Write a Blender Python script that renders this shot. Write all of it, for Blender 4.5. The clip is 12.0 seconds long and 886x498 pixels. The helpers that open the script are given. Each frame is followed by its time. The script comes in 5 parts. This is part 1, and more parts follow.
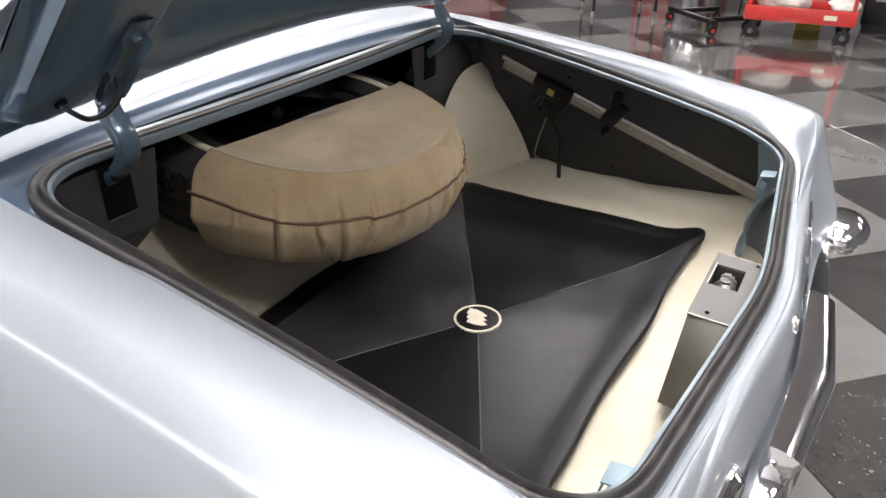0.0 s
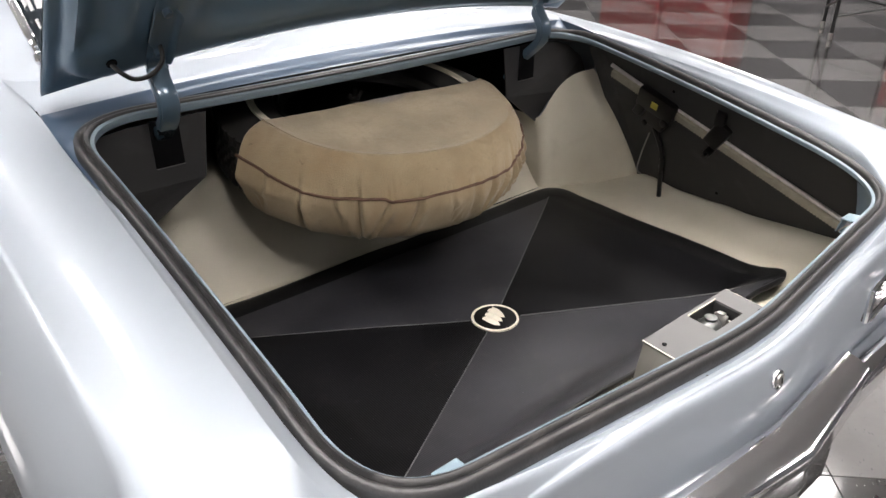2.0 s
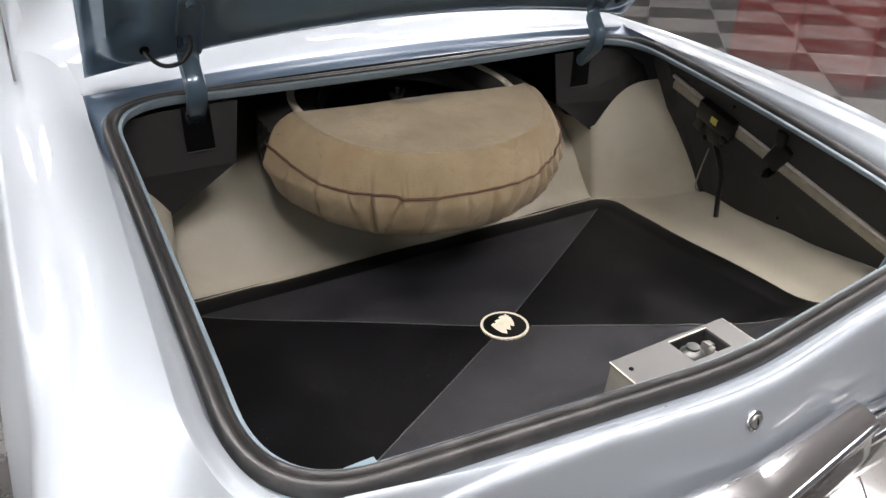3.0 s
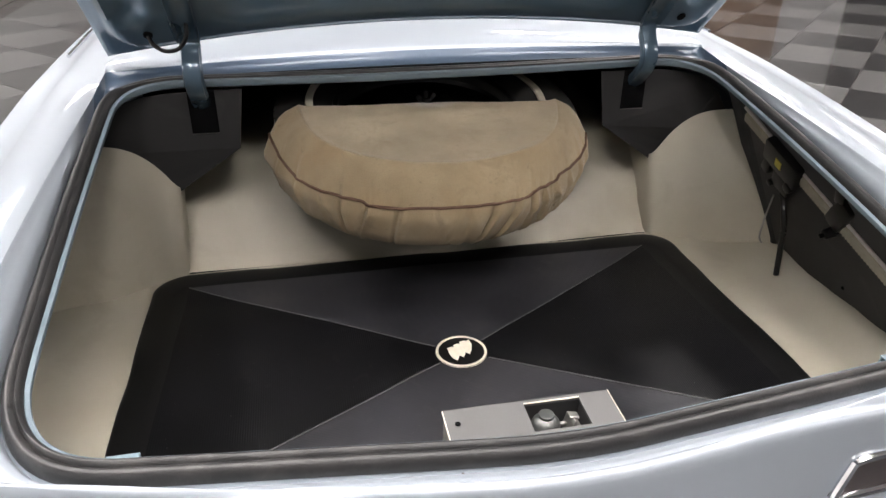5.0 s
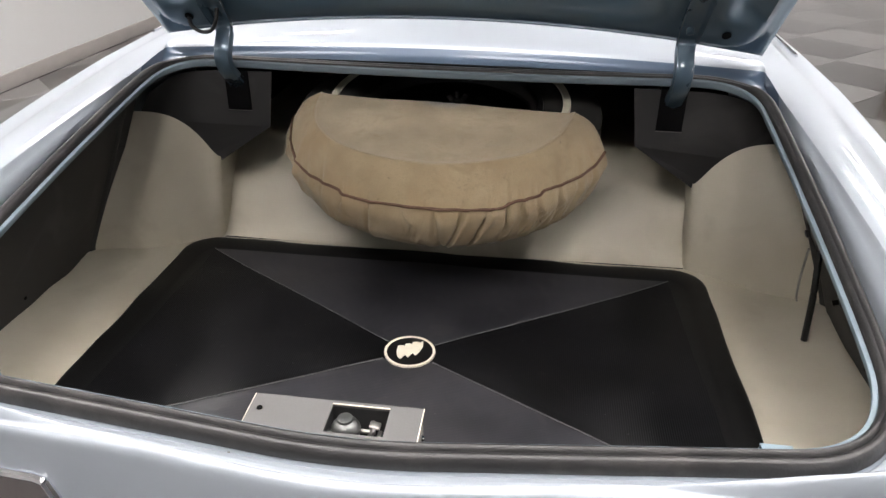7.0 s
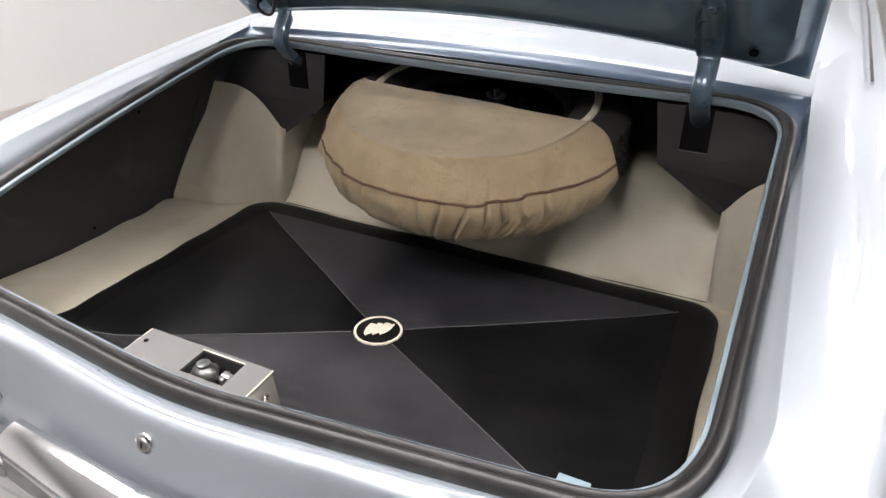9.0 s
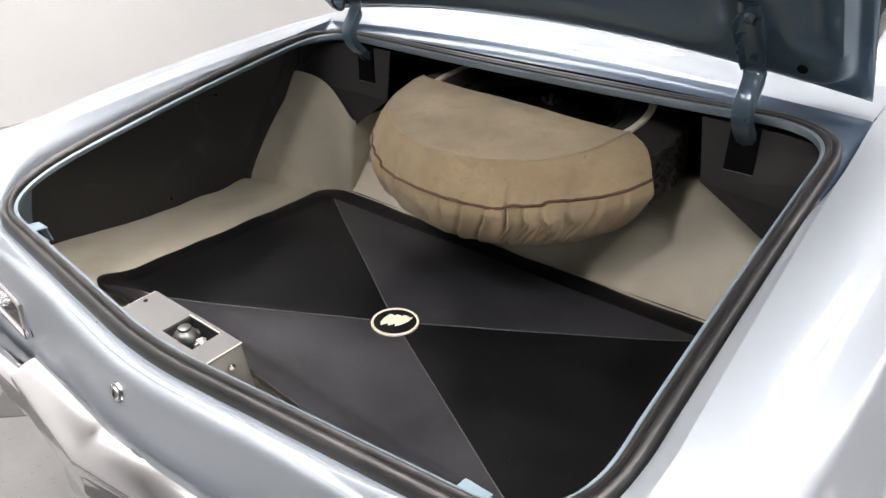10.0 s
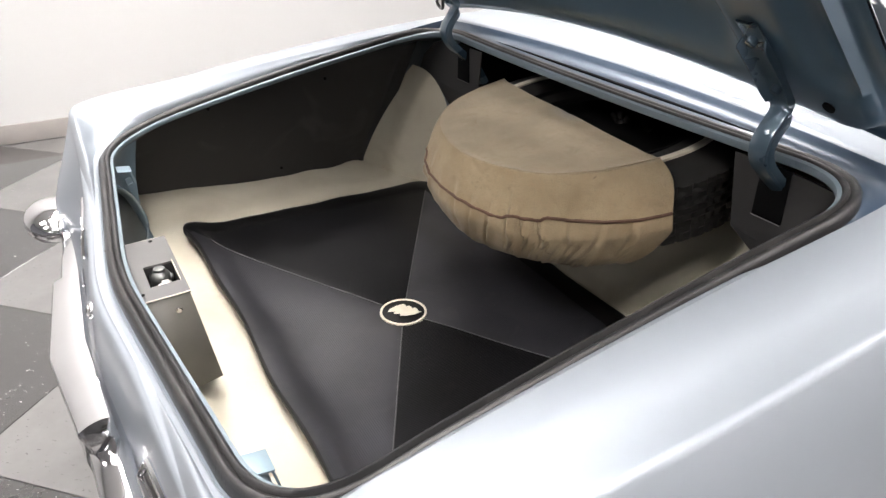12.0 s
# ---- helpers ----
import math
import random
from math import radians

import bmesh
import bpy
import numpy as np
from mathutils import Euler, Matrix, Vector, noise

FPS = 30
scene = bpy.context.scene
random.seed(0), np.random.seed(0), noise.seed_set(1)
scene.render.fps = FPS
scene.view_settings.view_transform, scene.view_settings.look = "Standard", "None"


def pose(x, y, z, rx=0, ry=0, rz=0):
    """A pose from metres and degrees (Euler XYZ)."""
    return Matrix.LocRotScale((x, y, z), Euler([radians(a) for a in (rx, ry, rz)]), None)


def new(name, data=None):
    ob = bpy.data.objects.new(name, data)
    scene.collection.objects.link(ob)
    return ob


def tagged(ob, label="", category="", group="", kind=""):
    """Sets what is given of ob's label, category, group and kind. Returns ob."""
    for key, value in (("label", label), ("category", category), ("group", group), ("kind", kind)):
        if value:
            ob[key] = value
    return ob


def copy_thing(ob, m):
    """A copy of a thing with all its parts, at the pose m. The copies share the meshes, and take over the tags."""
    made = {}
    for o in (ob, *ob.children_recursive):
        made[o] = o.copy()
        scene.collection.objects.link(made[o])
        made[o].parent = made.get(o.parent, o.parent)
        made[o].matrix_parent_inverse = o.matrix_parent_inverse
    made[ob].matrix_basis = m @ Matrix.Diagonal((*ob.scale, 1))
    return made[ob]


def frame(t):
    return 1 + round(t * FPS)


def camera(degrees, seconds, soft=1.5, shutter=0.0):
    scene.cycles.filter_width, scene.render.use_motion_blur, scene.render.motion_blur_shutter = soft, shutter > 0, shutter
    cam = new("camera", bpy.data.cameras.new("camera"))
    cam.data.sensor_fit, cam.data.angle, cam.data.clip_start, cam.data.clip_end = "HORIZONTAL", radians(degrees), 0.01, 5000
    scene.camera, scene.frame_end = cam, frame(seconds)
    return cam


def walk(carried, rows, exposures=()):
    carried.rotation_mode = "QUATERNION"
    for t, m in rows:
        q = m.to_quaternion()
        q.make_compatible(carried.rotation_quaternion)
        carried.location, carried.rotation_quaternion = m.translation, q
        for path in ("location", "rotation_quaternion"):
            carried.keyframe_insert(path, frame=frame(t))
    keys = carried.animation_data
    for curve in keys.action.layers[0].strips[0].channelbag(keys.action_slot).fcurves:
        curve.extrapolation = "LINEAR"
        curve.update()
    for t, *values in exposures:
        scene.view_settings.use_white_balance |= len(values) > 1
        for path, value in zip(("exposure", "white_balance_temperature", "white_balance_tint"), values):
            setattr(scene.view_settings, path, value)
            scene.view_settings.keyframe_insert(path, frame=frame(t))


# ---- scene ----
cam = camera(63.1, 12.0)
METRES = 2.7
BASE = pose(-1.1319, -0.9937, 1.3292, 0, 0, -59.45) @ pose(0, 0, 0, -28.6, 0, 0)
ROWS = [
    (0.0, 0.0, 0.0, 0.0, 0.0, -0.0, -0.0),
    (0.5, 0.0332, -0.0019, -0.002, 4.1, 0.03, -2.25),
    (1.0, 0.068, -0.0007, -0.0031, 8.5, -0.09, -4.54),
    (1.5, 0.1052, 0.0028, -0.0016, 12.75, -0.44, -6.8),
    (2.0, 0.1436, 0.0103, 0.0016, 17.13, -0.95, -9.06),
    (2.5, 0.1792, 0.0226, 0.0069, 22.09, -1.72, -11.54),
    (4.5, 0.3059, 0.1195, 0.0603, 39.3, -6.39, -19.23),
    (5.0, 0.3324, 0.1511, 0.078, 44.26, -8.1, -21.12),
    (5.5, 0.3573, 0.1834, 0.0958, 49.15, -9.93, -22.81),
    (6.0, 0.382, 0.217, 0.1142, 54.1, -11.91, -24.24),
    (6.5, 0.4046, 0.2488, 0.1321, 59.14, -13.99, -25.6),
    (7.0, 0.4246, 0.281, 0.1505, 64.15, -16.26, -26.66),
    (9.0, 0.4764, 0.4177, 0.2281, 85.01, -26.25, -29.02),
    (9.5, 0.48, 0.4568, 0.2477, 92.24, -29.49, -28.99),
    (10.0, 0.4769, 0.4963, 0.2701, 99.45, -33.04, -28.59),
    (10.5, 0.4715, 0.5341, 0.2894, 105.95, -35.9, -28.07),
    (11.0, 0.4596, 0.5696, 0.3086, 111.37, -38.35, -27.21),
    (11.5, 0.4434, 0.6063, 0.3279, 117.34, -40.94, -26.17),
    (12.0, 0.4245, 0.6409, 0.346, 123.53, -43.48, -24.81),
]
walk(cam, [(t, BASE @ pose(METRES * x, METRES * y, METRES * z, 90 + pitch, roll, yaw)) for t, x, y, z, yaw, pitch, roll in ROWS],
     [(0.0, 0.0), (7.0, 0.0), (9.5, 0.10), (12.0, 0.10)])

# ---- world and large lights ----
FLOOR = -0.07
world = bpy.data.worlds.new("world")
scene.world = world
world.use_nodes = True
world.node_tree.nodes["Background"].inputs[0].default_value = (0.9, 0.95, 1.0, 1)
world.node_tree.nodes["Background"].inputs[1].default_value = 0.05
LAMP = 24.5


# ---- materials ----
def material(name, color, rough=0.5, metal=0.0, var=0.12, scale=6.0, fine=90.0, bump=0.0, coat=0.0,
             coat_rough=0.04, spec=0.5, rough_var=0.08, second=None, sheen=0.0):
    """Principled surface with variation at two scales and a fine relief."""
    m = bpy.data.materials.new(name)
    m.use_nodes = True
    nt = m.node_tree
    b = nt.nodes["Principled BSDF"]
    tc = nt.nodes.new("ShaderNodeTexCoord")
    n1 = nt.nodes.new("ShaderNodeTexNoise")
    n2 = nt.nodes.new("ShaderNodeTexNoise")
    n1.inputs["Scale"].default_value, n1.inputs["Detail"].default_value = scale, 4
    n2.inputs["Scale"].default_value, n2.inputs["Detail"].default_value = fine, 3
    nt.links.new(tc.outputs["Object"], n1.inputs["Vector"])
    nt.links.new(tc.outputs["Object"], n2.inputs["Vector"])
    mix = nt.nodes.new("ShaderNodeMix")
    mix.data_type = "RGBA"
    lo = [c * (1 - var) for c in (second or color)]
    hi = [min(1, c * (1 + var)) for c in color]
    mix.inputs[6].default_value, mix.inputs[7].default_value = (*lo, 1), (*hi, 1)
    ramp = nt.nodes.new("ShaderNodeMapRange")
    ramp.inputs["From Min"].default_value, ramp.inputs["From Max"].default_value = 0.3, 0.7
    nt.links.new(n1.outputs["Fac"], ramp.inputs["Value"])
    nt.links.new(ramp.outputs["Result"], mix.inputs[0])
    fm = nt.nodes.new("ShaderNodeMix")
    fm.data_type, fm.blend_type = "RGBA", "MULTIPLY"
    fm.inputs[0].default_value = min(1, var * 2)
    nt.links.new(mix.outputs[2], fm.inputs[6])
    gr = nt.nodes.new("ShaderNodeMapRange")
    gr.inputs["From Min"].default_value, gr.inputs["From Max"].default_value = 0.3, 0.7
    gr.inputs["To Min"].default_value, gr.inputs["To Max"].default_value = 0.7, 1.0
    nt.links.new(n2.outputs["Fac"], gr.inputs["Value"])
    cm = nt.nodes.new("ShaderNodeCombineColor")
    for i in range(3):
        nt.links.new(gr.outputs["Result"], cm.inputs[i])
    nt.links.new(cm.outputs["Color"], fm.inputs[7])
    nt.links.new(fm.outputs[2], b.inputs["Base Color"])
    rr = nt.nodes.new("ShaderNodeMapRange")
    rr.inputs["To Min"].default_value, rr.inputs["To Max"].default_value = max(0, rough - rough_var), min(1, rough + rough_var)
    nt.links.new(n1.outputs["Fac"], rr.inputs["Value"])
    nt.links.new(rr.outputs["Result"], b.inputs["Roughness"])
    b.inputs["Metallic"].default_value = metal
    b.inputs["Coat Weight"].default_value, b.inputs["Coat Roughness"].default_value = coat, coat_rough
    b.inputs["Specular IOR Level"].default_value = spec
    b.inputs["Sheen Weight"].default_value = sheen
    if bump:
        bp = nt.nodes.new("ShaderNodeBump")
        bp.inputs["Strength"].default_value, bp.inputs["Distance"].default_value = 1.0, bump
        nt.links.new(n2.outputs["Fac"], bp.inputs["Height"])
        nt.links.new(bp.outputs["Normal"], b.inputs["Normal"])
    return m


def ribbed(m, axis, pitch, depth):
    """Adds fine straight ribs, pitch metres apart across the axis, to the relief of a material."""
    nt = m.node_tree
    b = nt.nodes["Principled BSDF"]
    tc = nt.nodes.new("ShaderNodeTexCoord")
    w = nt.nodes.new("ShaderNodeTexWave")
    w.bands_direction = axis
    w.inputs["Scale"].default_value = 0.314 / pitch
    w.inputs["Distortion"].default_value = 0.15
    nt.links.new(tc.outputs["Object"], w.inputs["Vector"])
    bp = nt.nodes.new("ShaderNodeBump")
    bp.inputs["Strength"].default_value, bp.inputs["Distance"].default_value = 1.0, depth
    nt.links.new(w.outputs["Fac"], bp.inputs["Height"])
    old = b.inputs["Normal"].links
    if old:
        nt.links.new(old[0].from_socket, bp.inputs["Normal"])
    nt.links.new(bp.outputs["Normal"], b.inputs["Normal"])
    return m


PAINT = material("blue_paint", (0.332, 0.367, 0.406), 0.48, metal=0.38, var=0.02, scale=3, fine=900, coat=0.45, coat_rough=0.03, rough_var=0.02, spec=0.25)
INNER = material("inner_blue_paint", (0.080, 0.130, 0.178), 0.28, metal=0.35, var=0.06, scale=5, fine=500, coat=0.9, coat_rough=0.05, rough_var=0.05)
RUBBER = material("strip_rubber", (0.022, 0.0215, 0.022), 0.40, var=0.15, scale=9, fine=300, bump=0.0004)
DARKBOARD = material("charcoal_board", (0.030, 0.0297, 0.0305), 0.62, var=0.12, scale=5, fine=350, bump=0.0003)
# Black parts; also paints the unlit depth of slots, holes and shelf space.
BLACK = material("black_and_unlit_depth", (0.004, 0.004, 0.0045), 0.8, var=0.2, spec=0.1)
VINYL = material("beige_vinyl", (0.61, 0.57, 0.475), 0.48, var=0.05, scale=4, fine=500, bump=0.0003, second=(0.55, 0.505, 0.40))
CANVAS = material("tan_canvas", (0.475, 0.395, 0.268), 0.9, var=0.14, scale=9, fine=420, bump=0.0014, second=(0.42, 0.338, 0.218), sheen=0.3, spec=0.2)
# Stained; the darker base also paints in the shade of the sloping band.
DIRTYSHADECANVAS = material("stained_shaded_canvas", (0.435, 0.348, 0.224), 0.9, var=0.14, scale=8, fine=420, bump=0.0014, second=(0.385, 0.295, 0.178), sheen=0.2, spec=0.2)
PIPING = material("brown_piping", (0.15, 0.082, 0.052), 0.7, var=0.2, scale=40)
MATRIM = material("black_rubber", (0.006, 0.006, 0.006), 0.42, var=0.2, scale=7, fine=400, bump=0.0003, spec=0.3)
# Sheen off the crosswise ribs is put into this lighter base colour.
MATX = ribbed(material("ribbed_rubber_across_sheen", (0.029, 0.029, 0.034), 0.34, var=0.2, scale=7, fine=300, second=(0.019, 0.019, 0.022), rough_var=0.14, spec=0.55), "Y", 0.004, 0.00013)
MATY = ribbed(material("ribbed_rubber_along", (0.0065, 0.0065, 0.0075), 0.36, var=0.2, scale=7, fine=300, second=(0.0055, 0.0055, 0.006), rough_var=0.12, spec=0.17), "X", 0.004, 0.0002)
CREAM = material("cream_paint", (0.75, 0.70, 0.58), 0.5, var=0.05, scale=60)
GREYBOX = material("grey_card", (0.115, 0.114, 0.112), 0.5, var=0.05, scale=10, fine=300, bump=0.0002)
GREYFACE = material("dark_grey_card", (0.125, 0.12, 0.105), 0.5, var=0.06, scale=10, fine=300)
CHROME = material("chrome", (0.74, 0.74, 0.755), 0.08, metal=1.0, var=0.02, rough_var=0.03)
STEEL = material("worn_steel", (0.42, 0.41, 0.39), 0.36, metal=0.9, var=0.2, scale=30, rough_var=0.15)
TYRE = material("tyre_rubber", (0.030, 0.0295, 0.028), 0.55, var=0.2, scale=20, fine=300, bump=0.0004)
WALLPAINT = material("white_wall_paint", (0.64, 0.64, 0.635), 0.6, var=0.02, scale=1.5, fine=120, bump=0.0003)
BASEPAINT = material("baseboard_vinyl", (0.38, 0.355, 0.335), 0.4, var=0.05)
CEILPAINT = material("ceiling_paint", (0.75, 0.75, 0.74), 0.8, var=0.03)
RED = material("red_enamel", (0.55, 0.035, 0.03), 0.3, var=0.08, coat=0.6)
BLACKPLASTIC = material("black_plastic", (0.006, 0.006, 0.0065), 0.35, var=0.2)
YELLOW = material("yellow_label", (0.62, 0.55, 0.10), 0.5, var=0.1, scale=80)
TABPAINT = material("pale_blue_bracket", (0.24, 0.32, 0.37), 0.4, metal=0.3, var=0.04)
LENS = material("smoky_lens", (0.10, 0.085, 0.085), 0.12, metal=0.5, var=0.1, coat=1.0)
LATCHPAINT = material("latch_zinc", (0.16, 0.165, 0.16), 0.34, metal=0.75, var=0.15, scale=50)
DARKSTEEL = material("dark_steel", (0.14, 0.135, 0.13), 0.4, metal=0.8, var=0.25, scale=40, rough_var=0.15)
COPPER = material("copper_wire", (0.45, 0.16, 0.06), 0.5, var=0.1)
WHITECLOTH = material("white_cloth", (0.75, 0.74, 0.70), 0.9, var=0.08, scale=12, bump=0.001)


def glowing(name, color, strength):
    m = bpy.data.materials.new(name)
    m.use_nodes = True
    b = m.node_tree.nodes["Principled BSDF"]
    b.inputs["Base Color"].default_value = (0.8, 0.8, 0.8, 1)
    b.inputs["Emission Color"].default_value = (*color, 1)
    b.inputs["Emission Strength"].default_value = strength
    return m


def flecked(m, size, color, amount):
    """Scatters small pale flecks over a material."""
    nt = m.node_tree
    b = nt.nodes["Principled BSDF"]
    tc = nt.nodes.new("ShaderNodeTexCoord")
    mp = nt.nodes.new("ShaderNodeMapping")
    mp.inputs["Scale"].default_value = (1.0, 2.2, 1.0)
    n = nt.nodes.new("ShaderNodeTexNoise")
    n.inputs["Scale"].default_value, n.inputs["Detail"].default_value = 1 / size, 2
    oi = nt.nodes.new("ShaderNodeObjectInfo")
    ad = nt.nodes.new("ShaderNodeVectorMath")
    nt.links.new(tc.outputs["Object"], mp.inputs["Vector"])
    sc = nt.nodes.new("ShaderNodeMath")
    sc.operation = "MULTIPLY"
    sc.inputs[1].default_value = 40.0
    nt.links.new(oi.outputs["Random"], sc.inputs[0])
    nt.links.new(mp.outputs["Vector"], ad.inputs[0])
    nt.links.new(sc.outputs["Value"], ad.inputs[1])
    nt.links.new(ad.outputs["Vector"], n.inputs["Vector"])
    mr = nt.nodes.new("ShaderNodeMapRange")
    mr.inputs["From Min"].default_value, mr.inputs["From Max"].default_value = amount, amount + 0.03
    nt.links.new(n.outputs["Fac"], mr.inputs["Value"])
    mx = nt.nodes.new("ShaderNodeMix")
    mx.data_type = "RGBA"
    mx.inputs[7].default_value = (*color, 1)
    nt.links.new(mr.outputs["Result"], mx.inputs[0])
    nt.links.new(b.inputs["Base Color"].links[0].from_socket, mx.inputs[6])
    nt.links.new(mx.outputs[2], b.inputs["Base Color"])
    return m


DIFFUSER = glowing("lit_diffuser", (1.0, 0.945, 0.92), LAMP)

GLASS = bpy.data.materials.new("window_glass")
GLASS.use_nodes = True
GLASS.node_tree.nodes["Principled BSDF"].inputs["Base Color"].default_value = (0.02, 0.025, 0.03, 1)
GLASS.node_tree.nodes["Principled BSDF"].inputs["Roughness"].default_value = 0.02


# ---- mesh helpers ----
def obj(name, verts, faces, mat, parent=None, label="", smooth=True, sharp=35):
    me = bpy.data.meshes.new(name)
    me.from_pydata([tuple(v) for v in verts], [], faces)
    me.validate()
    bm = bmesh.new()
    bm.from_mesh(me)
    bmesh.ops.recalc_face_normals(bm, faces=bm.faces)
    for e in bm.edges:
        if len(e.link_faces) == 2 and e.calc_face_angle(0) > radians(sharp):
            e.smooth = False
    for f in bm.faces:
        f.smooth = smooth
    bm.to_mesh(me)
    bm.free()
    me.materials.append(mat)
    ob = new(name, me)
    if parent:
        ob.parent = parent
    if label:
        tagged(ob, label)
    return ob


def part(name, bm, mat, parent=None, label="", smooth=True, sharp=35):
    me = bpy.data.meshes.new(name)
    bmesh.ops.recalc_face_normals(bm, faces=bm.faces)
    for e in bm.edges:
        if len(e.link_faces) == 2 and e.calc_face_angle(0) > radians(sharp):
            e.smooth = False
    for f in bm.faces:
        f.smooth = smooth
    bm.to_mesh(me)
    bm.free()
    me.materials.append(mat)
    ob = new(name, me)
    if parent:
        ob.parent = parent
    if label:
        tagged(ob, label)
    return ob


def thing(name, label, category, group="", kind=""):
    return tagged(new(name), label, category, group, kind)


def grid(rows, close_u=False, close_v=False):
    """Vertices and faces of a sheet through rows of points."""
    n, k = len(rows), len(rows[0])
    verts = [p for r in rows for p in r]
    faces = []
    for i in range(n if close_v else n - 1):
        for j in range(k if close_u else k - 1):
            a, b = i * k + j, i * k + (j + 1) % k
            c, d = ((i + 1) % n) * k + (j + 1) % k, ((i + 1) % n) * k + j
            faces.append((a, b, c, d))
    return verts, faces


def sheet(name, rows, mat, parent=None, label="", close_u=False, close_v=False, thick=0.0, offset=-1.0, sharp=35):
    v, f = grid(rows, close_u, close_v)
    ob = obj(name, v, f, mat, parent, label, sharp=sharp)
    if thick:
        s = ob.modifiers.new("thickness", "SOLIDIFY")
        s.thickness, s.offset = thick, offset
    return ob


def box_bm(size, at=(0, 0, 0), bevel=0.004, turn=None, seg=2):
    bm = bmesh.new()
    bmesh.ops.create_cube(bm, size=1)
    for v in bm.verts:
        v.co = Vector((v.co.x * size[0], v.co.y * size[1], v.co.z * size[2]))
    if bevel:
        bmesh.ops.bevel(bm, geom=bm.edges[:], offset=bevel, segments=seg, affect="EDGES", profile=0.5)
    m = Matrix.Translation(at)
    if turn:
        m = m @ pose(0, 0, 0, *turn)
    bm.transform(m)
    return bm


def join_bm(*bms):
    out = bmesh.new()
    for b in bms:
        me = bpy.data.meshes.new("t")
        b.to_mesh(me)
        b.free()
        out.from_mesh(me)
        bpy.data.meshes.remove(me)
    return out


def cyl_bm(r, h, at=(0, 0, 0), turn=None, seg=24, r2=None, bevel=0.0):
    bm = bmesh.new()
    bmesh.ops.create_cone(bm, cap_ends=True, segments=seg, radius1=r, radius2=r if r2 is None else r2, depth=h)
    if bevel:
        es = [e for e in bm.edges if len(e.link_faces) == 2 and e.calc_face_angle(0) > 1.0]
        bmesh.ops.bevel(bm, geom=es, offset=bevel, segments=2, affect="EDGES", profile=0.5)
    m = Matrix.Translation(at)
    if turn:
        m = m @ pose(0, 0, 0, *turn)
    bm.transform(m)
    return bm


def smooth_path(pts, n=6):
    """Catmull-Rom through points."""
    pts = [Vector(p) for p in pts]
    out = []
    for i in range(len(pts) - 1):
        p0, p1, p2, p3 = pts[max(i - 1, 0)], pts[i], pts[i + 1], pts[min(i + 2, len(pts) - 1)]
        for k in range(n):
            t = k / n
            out.append(0.5 * ((2 * p1) + (p2 - p0) * t + (2 * p0 - 5 * p1 + 4 * p2 - p3) * t * t + (3 * p1 - p0 - 3 * p2 + p3) * t ** 3))
    out.append(pts[-1])
    return out


def sweep_rows(path, section, up=Vector((0, 0, 1))):
    """Rows of a section (list of (side, up) offsets, or a function of 0..1) carried along a path."""
    rows = []
    n = len(path)
    for i, p in enumerate(path):
        d = (path[min(i + 1, n - 1)] - path[max(i - 1, 0)]).normalized()
        s = d.cross(up)
        s = s.normalized() if s.length > 1e-6 else Vector((1, 0, 0))
        u = s.cross(d).normalized()
        sec = section(i / (n - 1)) if callable(section) else section
        rows.append([p + s * a + u * b for a, b in sec])
    return rows


def circle(r, n=10, r2=None):
    return [(r * math.cos(2 * math.pi * k / n), (r2 or r) * math.sin(2 * math.pi * k / n)) for k in range(n)]


def tube(name, path, r, mat, parent=None, label="", n=8, up=Vector((0, 0, 1)), r2=None):
    rows = sweep_rows(path, circle(r, n, r2), up)
    v, f = grid(rows, close_u=True)
    f.append(tuple(range(n))[::-1])
    f.append(tuple(range(len(v) - n, len(v))))
    return obj(name, v, f, mat, parent, label)


def smoothstep(a, b, x):
    t = min(1, max(0, (x - a) / (b - a)))
    return t * t * (3 - 2 * t)


def lerp(a, b, t):
    return a + (b - a) * t


def curve_at(table, x):
    """Piecewise smooth value from a short table of (x, value)."""
    if x <= table[0][0]:
        return table[0][1]
    for (x0, v0), (x1, v1) in zip(table, table[1:]):
        if x <= x1:
            return lerp(v0, v1, (x - x0) / (x1 - x0))
    return table[-1][1]


def stained(m, color, scale, amount, soft=0.12):
    """Lays uneven stains of another colour over a material."""
    nt = m.node_tree
    b = nt.nodes["Principled BSDF"]
    tc = nt.nodes.new("ShaderNodeTexCoord")
    n = nt.nodes.new("ShaderNodeTexNoise")
    n.inputs["Scale"].default_value, n.inputs["Detail"].default_value, n.inputs["Distortion"].default_value = scale, 6, 0.8
    nt.links.new(tc.outputs["Object"], n.inputs["Vector"])
    mr = nt.nodes.new("ShaderNodeMapRange")
    mr.inputs["From Min"].default_value, mr.inputs["From Max"].default_value = amount, amount + soft
    mr.inputs["To Max"].default_value = 0.75
    nt.links.new(n.outputs["Fac"], mr.inputs["Value"])
    mx = nt.nodes.new("ShaderNodeMix")
    mx.data_type = "RGBA"
    mx.inputs[7].default_value = (*color, 1)
    nt.links.new(mr.outputs["Result"], mx.inputs[0])
    nt.links.new(b.inputs["Base Color"].links[0].from_socket, mx.inputs[6])
    nt.links.new(mx.outputs[2], b.inputs["Base Color"])
    return m


